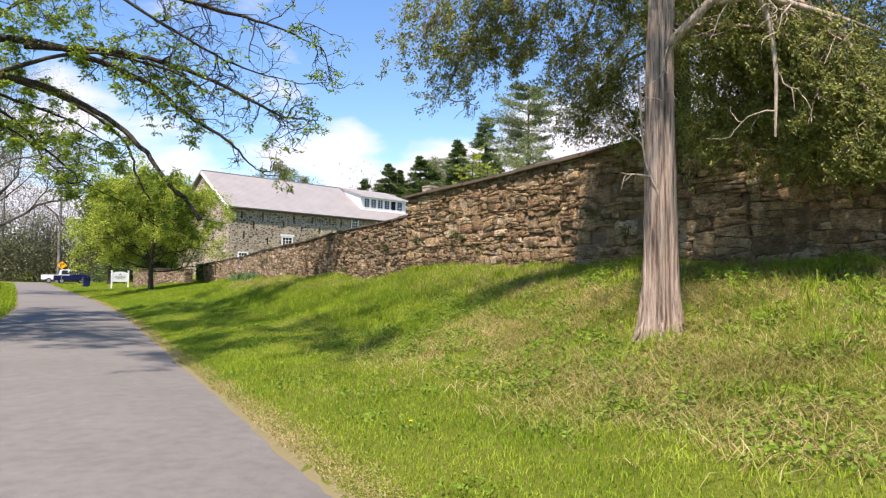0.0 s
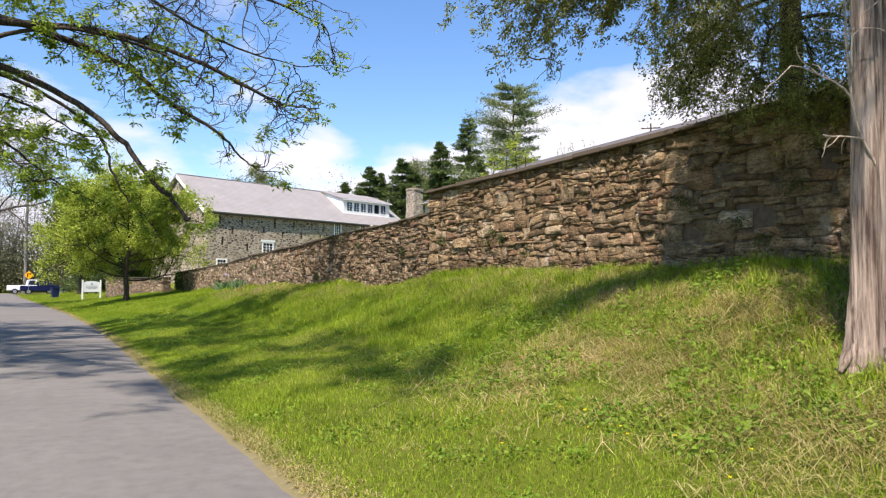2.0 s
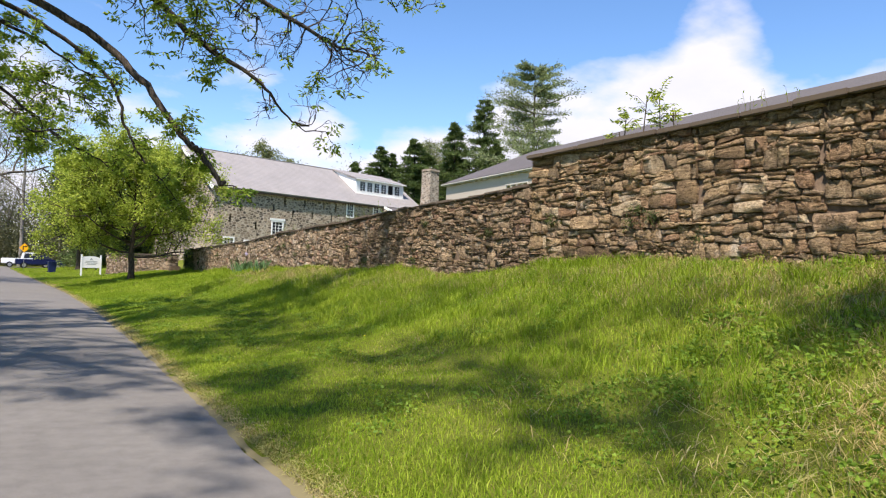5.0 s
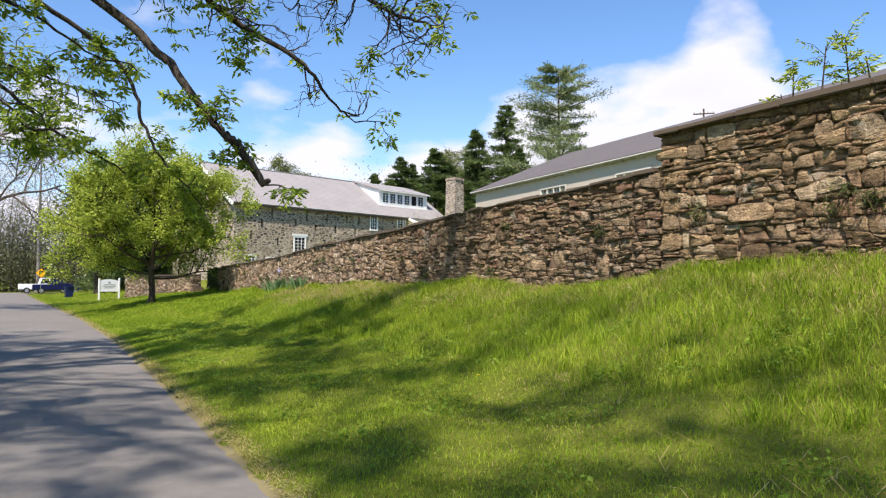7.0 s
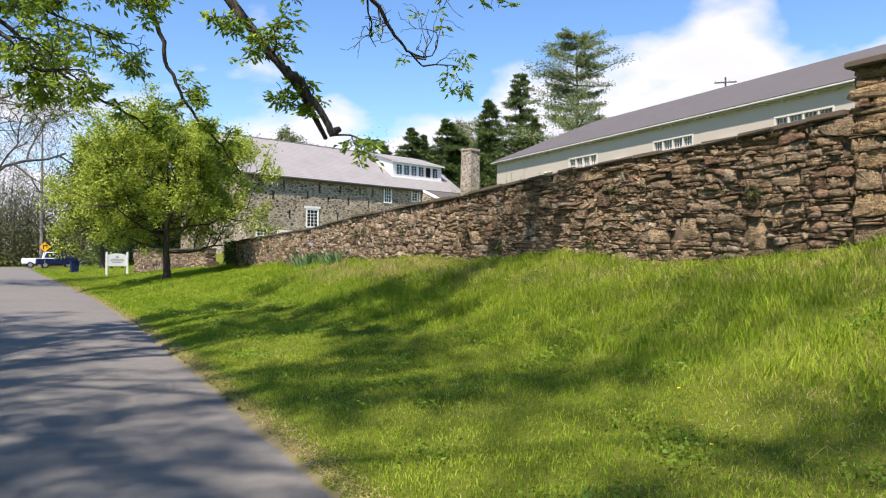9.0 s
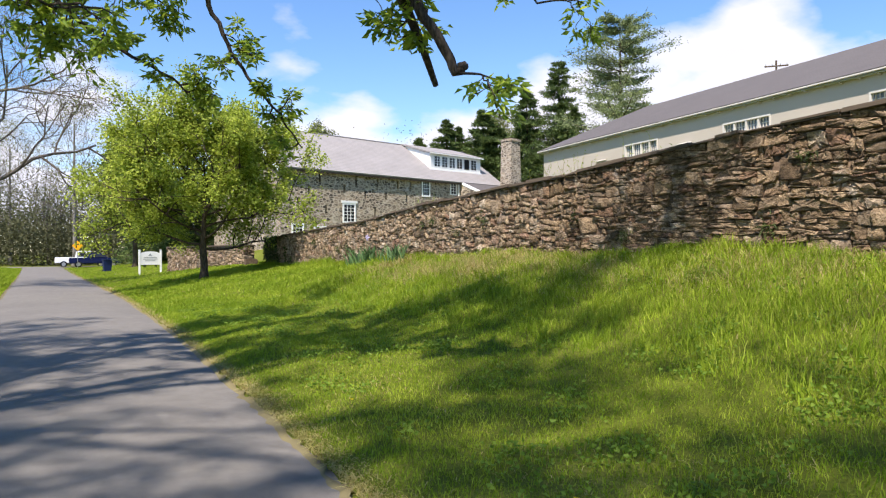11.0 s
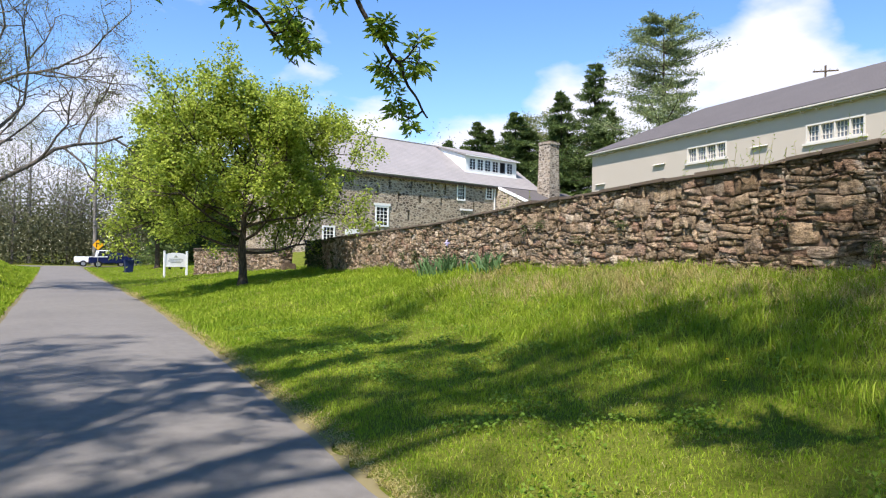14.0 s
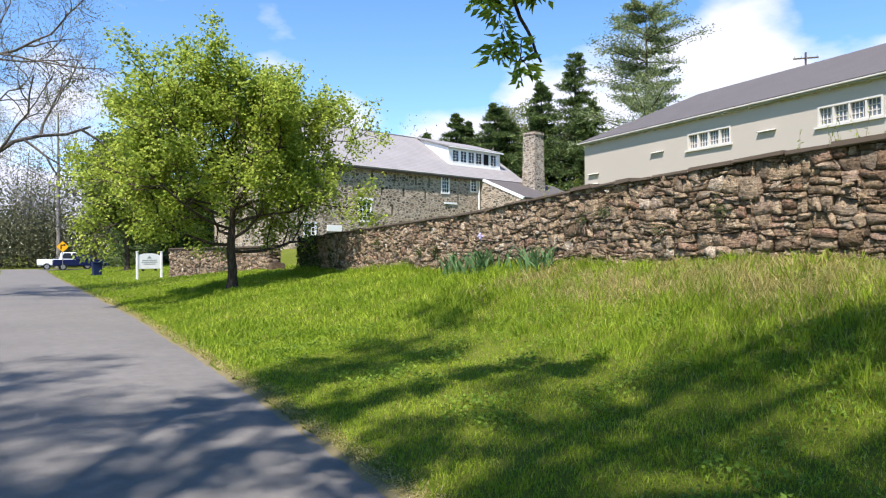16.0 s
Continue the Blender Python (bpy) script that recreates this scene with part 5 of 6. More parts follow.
bare_tree("budding_tree", at(33, 116), "round budding tree behind the mill roof", 55, 16.0, 0.3, GREY_BARK, HAZE_LEAF, 10, 0.26)
bare_tree("budding_tree", at(54.5, 98), "round budding tree behind the mill roof", 56, 15.5, 0.3, GREY_BARK, HAZE_LEAF, 10, 0.28)


def build_far_woods():
    rng = np.random.default_rng(8)
    lines, C, W = [], [], []
    for k in range(190):
        x, y = rng.uniform(-75, 45), rng.uniform(108, 150)
        if -3 < x < 2 and y < 112:
            continue
        h = rng.uniform(8, 14.5)
        z = float(land(x, y))
        lines.append((((x, y, z - 0.3), (x + rng.normal(0, 0.3), y, z + h * 0.5), (x + rng.normal(0, 0.5), y, z + h)), (0.17, 0.11, 0.03), 5))
        for _ in range(7):
            a, r, f = rng.uniform(0, 6.28), rng.uniform(1, 3.2), rng.uniform(0.3, 0.85)
            p0 = np.array((x, y, z + h * f))
            lines.append(((p0, p0 + np.array((math.cos(a) * r * 0.6, math.sin(a) * r * 0.6, r * 0.5)), p0 + np.array((math.cos(a) * r, math.sin(a) * r, r * 0.95))), (0.06, 0.04, 0.015), 3))
        n = rng.integers(500, 850)
        p = rng.normal(0, 1, (n, 3)) * np.array((1.8, 1.8, h * 0.22)) + np.array((x, y, z + h * 0.62))
        C.append(p)
        W.append(rng.normal(0, 1, (n, 3)))
    B, D = [], []
    for k in range(520):  # brush along the wood's edge
        x, y = rng.uniform(-70, 40), rng.uniform(104, 124)
        if -6 < x < 4 and y < 106:
            y += 6
        n = 240
        B.append(rng.normal(0, 1, (n, 3)) * np.array((1.6, 1.2, 1.7)) + np.array((x, y, float(land(x, y)) + rng.uniform(0.6, 5.0))))
        D.append(rng.normal(0, 1, (n, 3)))
    w = new("far_woods")
    tagged(w, "hazy spring woods of grey trunks and thin foliage", "woods", kind="stuff")
    tubes("trunks", lines, GREY_BARK, w)["kind"] = "stuff"
    leaves("foliage", np.concatenate(C), np.concatenate(W), 0.42, 0.12, WOODS_LEAF, w, rng)["kind"] = "stuff"
    leaves("brush", np.concatenate(B), np.concatenate(D), 0.36, 0.2, BRUSH_LEAF, w, rng)["kind"] = "stuff"


build_far_woods()


def shrub(x, y, r, h, seed, material=HAZE_LEAF):
    rng = np.random.default_rng(seed)
    t = thing("shrub", at(x, y), "low green shrub on the rough ground behind", "shrub", "shrubs behind the wall")
    lines = []
    for _ in range(9):
        a = rng.uniform(0, 6.28)
        e = np.array((math.cos(a) * r * 0.7, math.sin(a) * r * 0.7, h * rng.uniform(0.6, 1)))
        lines.append(((np.array((0, 0, -0.1)), e * 0.5 + np.array((0, 0, 0.1 * h)), e), (0.03, 0.02, 0.008), 4))
    tubes("stems", lines, GREY_BARK, t)
    p = rng.normal(0, 1, (900, 3))
    p = p / np.linalg.norm(p, axis=1)[:, None] * rng.uniform(0.5, 1.08, 900)[:, None] * np.array((r, r, h * 0.5)) + np.array((0, 0, h * 0.52))
    leaves("crown", p, rng.normal(0, 1, (900, 3)), 0.3, 0.2, material, t, rng)


for i, (x, y, r, h) in enumerate(((41.5, 66, 1.8, 2.6), (44, 64.5, 2.0, 3.0), (43, 69, 2.0, 2.6), (39.5, 63, 1.6, 2.2))):
    shrub(x, y, r, h, 60 + i, MAPLE_LEAF if i % 2 else HAZE_LEAF)


def sapling():
    """Tree-of-heaven shoots with long feathered leaves behind the wall."""
    rng = np.random.default_rng(17)
    t = thing("sapling", at(9.0, 12.75), "slender saplings with bright feathered leaves behind the wall", "sapling")
    lines, C, W = [], [], []
    for sx, sy, h in ((-0.1, 0.35, 1.0), (0.0, 0.02, 1.15), (0.05, -0.3, 1.2), (0.1, -0.55, 0.95), (0.1, 0.6, 0.7)):
        top = np.array((sx + rng.normal(0, 0.05), sy + rng.normal(0, 0.05), h))
        lines.append((((sx, sy, -0.15), (sx, sy, h * 0.5), top), (0.015, 0.012, 0.008), 5))
        for _ in range(9):
            a, r = rng.uniform(0, 6.28), rng.uniform(0.16, 0.34)
            st = top - np.array((0, 0, rng.uniform(0, 0.45)))
            d = np.array((math.cos(a), math.sin(a), rng.uniform(-0.1, 0.9)))
            en = st + d * r + np.array((0, 0, -0.06))
            lines.append(((st, st + d * r * 0.5 + np.array((0, 0, 0.03)), en), (0.005, 0.004, 0.003), 3))
            for u in np.linspace(0.25, 1, 7):
                for sgn in (-1, 1):
                    C.append(st + (en - st) * u)
                    W.append(np.array((-d[1] * sgn, d[0] * sgn, -0.35)) + d * 0.5 + rng.normal(0, 0.25, 3))
    tubes("stems", lines, MAPLE_BARK, t)
    leaves("foliage", np.array(C), np.array(W), 0.085, 0.03, MAPLE_LEAF, t, rng)


sapling()

# ---- things by the lane ----


def iris_clump(y, x_off, n, seed, flowers):
    rng = np.random.default_rng(seed)
    x = float(lerp(WALL_LINE, y)) - x_off
    t = thing("iris_clump", at(x, y), "clump of grey-green iris blades at the wall's foot", "plant", "irises at the wall")
    V, F = [], []
    for k in range(n):
        a, r = rng.uniform(0, 6.28), abs(rng.normal(0, 0.2))
        b = np.array((math.cos(a) * r * 0.6, math.sin(a) * r * 1.6, -0.03))
        h, lean = rng.uniform(0.3, 0.58), rng.normal(0, 0.16, 2)
        d = rng.uniform(0, 3.14)
        s = np.array((math.cos(d), math.sin(d), 0)) * 0.022
        i = len(V)
        for f, wd in ((0, 0.8), (0.45, 1.0), (0.8, 0.7)):
            c = b + np.array((lean[0] * f ** 1.6, lean[1] * f ** 1.6, h * f))
            V += [c - s * wd, c + s * wd]
        V.append(b + np.array((lean[0] * 1.2, lean[1] * 1.2, h)))
        F += [(i, i + 1, i + 3), (i, i + 3, i + 2), (i + 2, i + 3, i + 5), (i + 2, i + 5, i + 4), (i + 4, i + 5, i + 6)]
    mesh_np("foliage", V, [np.array(F)], IRIS, t)
    for k in range(flowers):
        fx, fy, fz = rng.normal(0, 0.05), rng.normal(0, 0.25), rng.uniform(0.62, 0.8)
        fl = part("flower_stalk", bmesh_tube((fx, fy, 0), (fx, fy, fz), 0.006), IRIS, t)
        c = np.repeat(np.array([[fx, fy, fz]]), 9, 0)
        leaves("bloom", c, rng.normal(0, 1, (9, 3)) + (0, 0, 0.2), 0.09, 0.06, IRIS_BLOOM, fl, rng)


def bmesh_tube(a, b, r, seg=8):
    bm = bmesh.new()
    a, b = Vector(a), Vector(b)
    m = Matrix.Translation((a + b) / 2) @ (b - a).to_track_quat("Z", "Y").to_matrix().to_4x4()
    bmesh.ops.create_cone(bm, cap_ends=True, segments=seg, radius1=r, radius2=r, depth=(b - a).length, matrix=m)
    return bm


IRIS = mat_leaf("iris_blade", [(0.0, lin(0.26, 0.38, 0.22)), (1.0, lin(0.42, 0.54, 0.34))], 0.3)
IRIS_BLOOM = mat_leaf("iris_bloom", [(0.0, lin(0.60, 0.55, 0.72)), (1.0, lin(0.78, 0.75, 0.86))], 0.3)
iris_clump(30.6, 0.35, 90, 3, 1)
iris_clump(28.9, 0.35, 80, 4, 0)
iris_clump(31.6, 0.3, 30, 5, 0)


def build_sign():
    a, b = (3.48, 59.3), (4.70, 59.6)
    turn = math.degrees(math.atan2(b[1] - a[1], b[0] - a[0]))
    z = float(land(4.1, 59.4))
    t = thing("roadside_sign", pose(a[0], a[1], z, 0, 0, turn), "white painted sign board on two posts", "sign")
    w = math.dist(a, b)
    for x in (0, w):
        p = part("post", boxes((x - 0.05, x + 0.05, -0.05, 0.05, -0.3, 1.42), bevel=0.008), WHITE, t)
        part("post_cap", boxes((x - 0.065, x + 0.065, -0.065, 0.065, 1.421, 1.47), bevel=0.015), WHITE, p)
    arc = [(0.055, 0.62), (w - 0.055, 0.62), (w - 0.055, 1.22)] + [(w / 2 + (w / 2 - 0.06) * math.cos(q), 1.22 + 0.15 * math.sin(q)) for q in np.linspace(0.15, math.pi - 0.15, 12)] + [(0.055, 1.22)]
    pn = part("panel", poly_prism(arc, -0.02, 0.02), WHITE, t)
    part("lower_rail", boxes((0.055, w - 0.055, -0.03, 0.03, 0.555, 0.617)), WHITE, t)
    part("emblem", poly_prism([(w / 2 - 0.13, 1.1), (w / 2 + 0.13, 1.1), (w / 2, 1.24)], -0.026, -0.0205), SIGN_GREY, pn)
    for zz, k in ((0.98, 0.38), (0.88, 0.42), (0.78, 0.30)):
        part("lettering_bar", boxes((w / 2 - k, w / 2 + k, -0.025, -0.0205, zz, zz + 0.045)), SIGN_GREY, pn)
    for x in (0.3, w - 0.3):
        part("hanging_plate", boxes((x - 0.07, x + 0.07, -0.01, 0.01, 0.44, 0.545)), BLACK, t, "small dark plate under the board")


def build_bin():
    z = float(land(2.15, 73))
    t = thing("wheeled_bin", pose(2.05, 73, z - 0.05, 0, 0, 10), "dark blue plastic wheeled rubbish bin", "bin")
    bm = bmesh.new()
    lo = [bm.verts.new((sx * 0.24, sy * 0.25, 0.06)) for sx, sy in ((-1, -1), (1, -1), (1, 1), (-1, 1))]
    hi = [bm.verts.new((sx * 0.31, sy * 0.33, 0.95)) for sx, sy in ((-1, -1), (1, -1), (1, 1), (-1, 1))]
    bm.faces.new(lo)
    bm.faces.new(hi)
    for i in range(4):
        j = (i + 1) % 4
        bm.faces.new((lo[i], lo[j], hi[j], hi[i]))
    bmesh.ops.bevel(bm, geom=bm.edges[:], offset=0.025, segments=2, affect="EDGES")
    part("body", bm, BIN_BLUE, t)
    lid = part("lid", boxes((-0.34, 0.34, -0.36, 0.38, 0.953, 1.02), bevel=0.025), BIN_BLUE, t)
    part("lid_handle", boxes((-0.2, 0.2, -0.42, -0.362, 0.965, 1.0), bevel=0.01), BIN_BLUE, lid)
    for sx in (-0.28, 0.28):
        part("wheel", bmesh_tube((sx - 0.03, 0.3, 0.1), (sx + 0.03, 0.3, 0.1), 0.1, 16), RUBBER, t)


def vehicle(name, m, label, length, profile, cabin, paint, bed=None):
    """A vehicle from its side outline; x runs along it, front at +x."""
    t = thing(name, m, label, "car", "parked vehicles")
    w = 0.88
    bm = poly_prism(profile, -w, w)
    bmesh.ops.bevel(bm, geom=bm.edges[:], offset=0.06, segments=3, affect="EDGES")
    body = part("body", bm, paint, t, smooth=False)
    bm = bmesh.new()
    a = [bm.verts.new((x, -w + (0.06 if z < 1.1 else 0.2), z)) for x, z in cabin]
    b = [bm.verts.new((x, w - (0.06 if z < 1.1 else 0.2), z)) for x, z in cabin]
    bm.faces.new(a)
    bm.faces.new(b[::-1])
    for i in range(len(cabin)):
        j = (i + 1) % len(cabin)
        bm.faces.new((a[i], b[i], b[j], a[j]))
    bmesh.ops.bevel(bm, geom=bm.edges[:], offset=0.05, segments=2, affect="EDGES")
    cab = part("cab", bm, paint, t)
    xs, zs = [p[0] for p in cabin], [p[1] for p in cabin]
    x0, x1, z0, z1 = min(xs), max(xs), min(zs), max(zs)
    mid = (x0 + x1) / 2
    for sgn in (-1, 1):
        for a0, a1 in ((x0 + 0.32, mid - 0.05), (mid + 0.05, x1 - 0.42)):
            bm = bmesh.new()
            yl, yh = sgn * (w - 0.075), sgn * (w - 0.185)
            vs = [bm.verts.new(q) for q in ((a0 - 0.08, yl, z0 + 0.1), (a1 + 0.14, yl, z0 + 0.1), (a1, yh, z1 - 0.09), (a0 + 0.08, yh, z1 - 0.09))]
            r = bmesh.ops.extrude_face_region(bm, geom=[bm.faces.new(vs)])
            bmesh.ops.translate(bm, verts=[g for g in r["geom"] if isinstance(g, bmesh.types.BMVert)], vec=(0, sgn * 0.03, 0))
            part("side_window", bm, GLASS, cab)
    for sx in (-length / 2 + 0.85, length / 2 - 0.85):
        for sy in (-1, 1):
            wh = part("wheel", bmesh_tube((sx, sy * (w - 0.2), 0.33), (sx, sy * (w + 0.02), 0.33), 0.33, 24), RUBBER, t)
            part("rim", bmesh_tube((sx, sy * (w - 0.05), 0.33), (sx, sy * (w + 0.03), 0.33), 0.2, 20), RIM, wh)
    for sy in (-0.6, 0.6):
        part("headlight", boxes((length / 2 - 0.05, length / 2 + 0.01, sy - 0.16, sy + 0.16, 0.62, 0.76), bevel=0.01), GLASS, t)
        part("tail_light", boxes((-length / 2 - 0.01, -length / 2 + 0.05, sy - 0.14, sy + 0.14, 0.68, 0.86), bevel=0.01), RED_LENS, t)
    part("bumper", boxes((length / 2 - 0.02, length / 2 + 0.06, -0.8, 0.8, 0.36, 0.52), bevel=0.02), BLACK, t)
    return t


RED_LENS = plain("red_lens", lin(0.55, 0.05, 0.05), 0.2)
vehicle("blue_pickup", pose(1.51, 97, float(land(1.51, 97)), 0, 0, 3), "dark navy blue pickup parked on the verge", 5.0,
        [(-2.5, 0.42), (-2.5, 1.02), (-0.55, 1.02), (1.0, 1.03), (2.3, 0.92), (2.5, 0.75), (2.5, 0.42)], [(-0.75, 0.98), (-0.6, 1.46), (0.55, 1.48), (1.25, 0.98)], CAR_BLUE)
vehicle("white_pickup", pose(0.24, 100, float(land(0.24, 100)), 0, 0, 2), "white pickup parked at the lane's end", 5.3,
        [(-2.65, 0.45), (-2.65, 1.06), (-0.5, 1.06), (1.2, 1.08), (2.45, 0.98), (2.65, 0.8), (2.65, 0.45)], [(-0.7, 1.02), (-0.55, 1.74), (0.75, 1.76), (1.4, 1.02)], CAR_WHITE)


def build_warning_sign():
    z = float(land(-0.1, 88))
    t = thing("warning_sign", pose(-0.1, 88, z), "yellow diamond warning sign with a black bend arrow", "sign")
    part("post", boxes((-0.03, 0.03, 0.0, 0.05, -0.2, 2.7)), GALV, t)
    pl = part("plate", poly_prism([(0, 1.68), (0.47, 2.15), (0, 2.62), (-0.47, 2.15)], -0.012, -0.002), YELLOW, t)
    part("arrow_stem", boxes((-0.16, -0.07, -0.018, -0.0135, 1.92, 2.24)), BLACK, pl)
    part("arrow_bend", boxes((-0.16, 0.08, -0.018, -0.0135, 2.241, 2.33)), BLACK, pl)
    part("arrow_head", poly_prism([(0.081, 2.17), (0.26, 2.285), (0.081, 2.4)], -0.018, -0.0135), BLACK, pl)


def build_pole():
    z = float(land(73.6, 70))
    t = thing("utility_pole", pose(73.6, 70, z, 0, 0, -45), "wooden utility pole with a crossarm behind the barn", "pole")
    h = 23.9 - z
    part("post", bmesh_tube((0, 0, -0.5), (0, 0, h), 0.11, 12), POLE_WOOD, t)
    arm = part("crossarm", boxes((-1.3, 1.3, -0.17, -0.05, h - 0.75, h - 0.6)), POLE_WOOD, t)
    for x in (-1.15, -0.45, 0.45, 1.15):
        part("insulator", bmesh_tube((x, -0.11, h - 0.6), (x, -0.11, h - 0.4), 0.05, 10), SIGN_GREY, arm)


build_sign()
build_bin()
build_warning_sign()
build_pole()



def wall_ivy():
    """Creeper darkening the wall's end like the maple's shade, and tufts in its joints."""
    rng = np.random.default_rng(14)
    h = new("wall_ivy")
    tagged(h, "weeds on the wall, and dark creeper added to deepen the shade at its end", "ivy", kind="stuff")
    n = 2300
    y = 43.0 - np.abs(rng.normal(0, 2.2, n))
    z = lerp(WALL_BASE, y) + (wall_top(y) - lerp(WALL_BASE, y)) * rng.random(n)
    ok = rnoise(y * 1.4, z * 2.2, 9) + 0.5 * (y - 39.5) > 0.2
    y, z = y[ok], z[ok]
    x = lerp(WALL_LINE, y) - 0.05 - np.abs(rng.normal(0, 0.025, len(y)))
    # slight greenery in part; the rest stands in for the maple's shade
    leaves("creeper", np.stack([x, y, z], 1), rng.normal(0, 1, (len(y), 3)) * (0.3, 1, 1), 0.07, 0.06, IVY, h, rng)["kind"] = "stuff"
    C, W = [], []
    for yy in np.concatenate([rng.uniform(5, 16, 13), rng.uniform(16, 40, 11)]):
        b, tp = float(lerp(WALL_BASE, yy)), float(wall_top(yy))
        zz = b + (tp - b) * rng.uniform(0.1, 0.95)
        m = rng.integers(25, 70)
        C.append(np.array((float(lerp(WALL_LINE, yy)) - 0.05, yy, zz)) + rng.normal(0, 0.05, (m, 3)) * (0.5, 1.4, 1))
        W.append(rng.normal(0, 0.6, (m, 3)) + np.array((-0.4, 0, -0.5)))
    leaves("joint_weeds", np.concatenate(C), np.concatenate(W), 0.10, 0.012, IVY, h, rng)["kind"] = "stuff"
    # dry stalks standing behind the coping
    lines, C, W = [], [], []
    for _ in range(60):
        yy = rng.choice((23.4, 24.2, 21.8, 10.4, 29.8)) + rng.normal(0, 0.3)
        xx = float(lerp(WALL_LINE, yy)) + rng.uniform(0.65, 1.0)
        z0, hh = float(wall_top(yy)) - 0.4, rng.uniform(0.5, 0.95)
        e = np.array((xx + rng.normal(0, 0.08), yy + rng.normal(0, 0.1), z0 + hh))
        lines.append((((xx, yy, z0), (xx, yy, z0 + hh * 0.5), e), (0.005, 0.004, 0.002), 3))
        for f in np.linspace(0.45, 1, 9):
            C.append(np.array((xx, yy, z0)) + (e - np.array((xx, yy, z0))) * f)
            W.append(rng.normal(0, 1, 3) + (0, 0, 0.5))
    tubes("stalks", lines, STRAW, h)["kind"] = "stuff"
    leaves("stalk_leaves", np.array(C), np.array(W), 0.06, 0.014, GRASS, h, rng)["kind"] = "stuff"


IVY = mat_leaf("ivy_leaf", [(0.0, lin(0.18, 0.22, 0.12)), (0.6, lin(0.28, 0.33, 0.16)), (1.0, lin(0.40, 0.44, 0.22))], 0.2)

# ---- grass ----


def blades(name, x, y, height, width, material, rng, lean=0.45, parent=None):
    n = len(x)
    z = land(x, y) - 0.012
    a = rng.uniform(0, 2 * np.pi, n)
    s = np.stack([np.cos(a), np.sin(a), np.zeros(n)], 1) * (width * rng.uniform(0.7, 1.3, n))[:, None] * 0.5
    h = height * rng.uniform(0.55, 1.25, n)
    l = rng.normal(0, lean, (n, 2)) * h[:, None]
    b = np.stack([x, y, z], 1)
    m = b + np.column_stack([l * 0.35, h * 0.62])
    t = b + np.column_stack([l, h * (1 - 0.25 * np.linalg.norm(l, axis=1) / (h + 1e-6))])
    v = np.stack([b - s, b + s, m + s * 0.75, m - s * 0.75, t], 1).reshape(-1, 3)
    i = np.arange(n)[:, None] * 5
    q = i + np.array((0, 1, 2, 3))[None]
    tr = i + np.array((3, 2, 4))[None]
    return mesh_np(name, v, [q, tr], material, parent)


def rnoise(x, y, seed):
    r = np.random.default_rng(seed)
    out = np.zeros_like(x)
    for f, amp in ((0.5, 1), (1.1, 0.8), (2.3, 0.6), (4.7, 0.4)):
        p = r.uniform(0, 6.28, 4)
        out += amp * (np.sin(x * f * 1.3 + p[0] + 1.5 * np.sin(y * f * 0.7 + p[1])) * np.sin(y * f + p[2] + np.sin(x * f + p[3])))
    return out


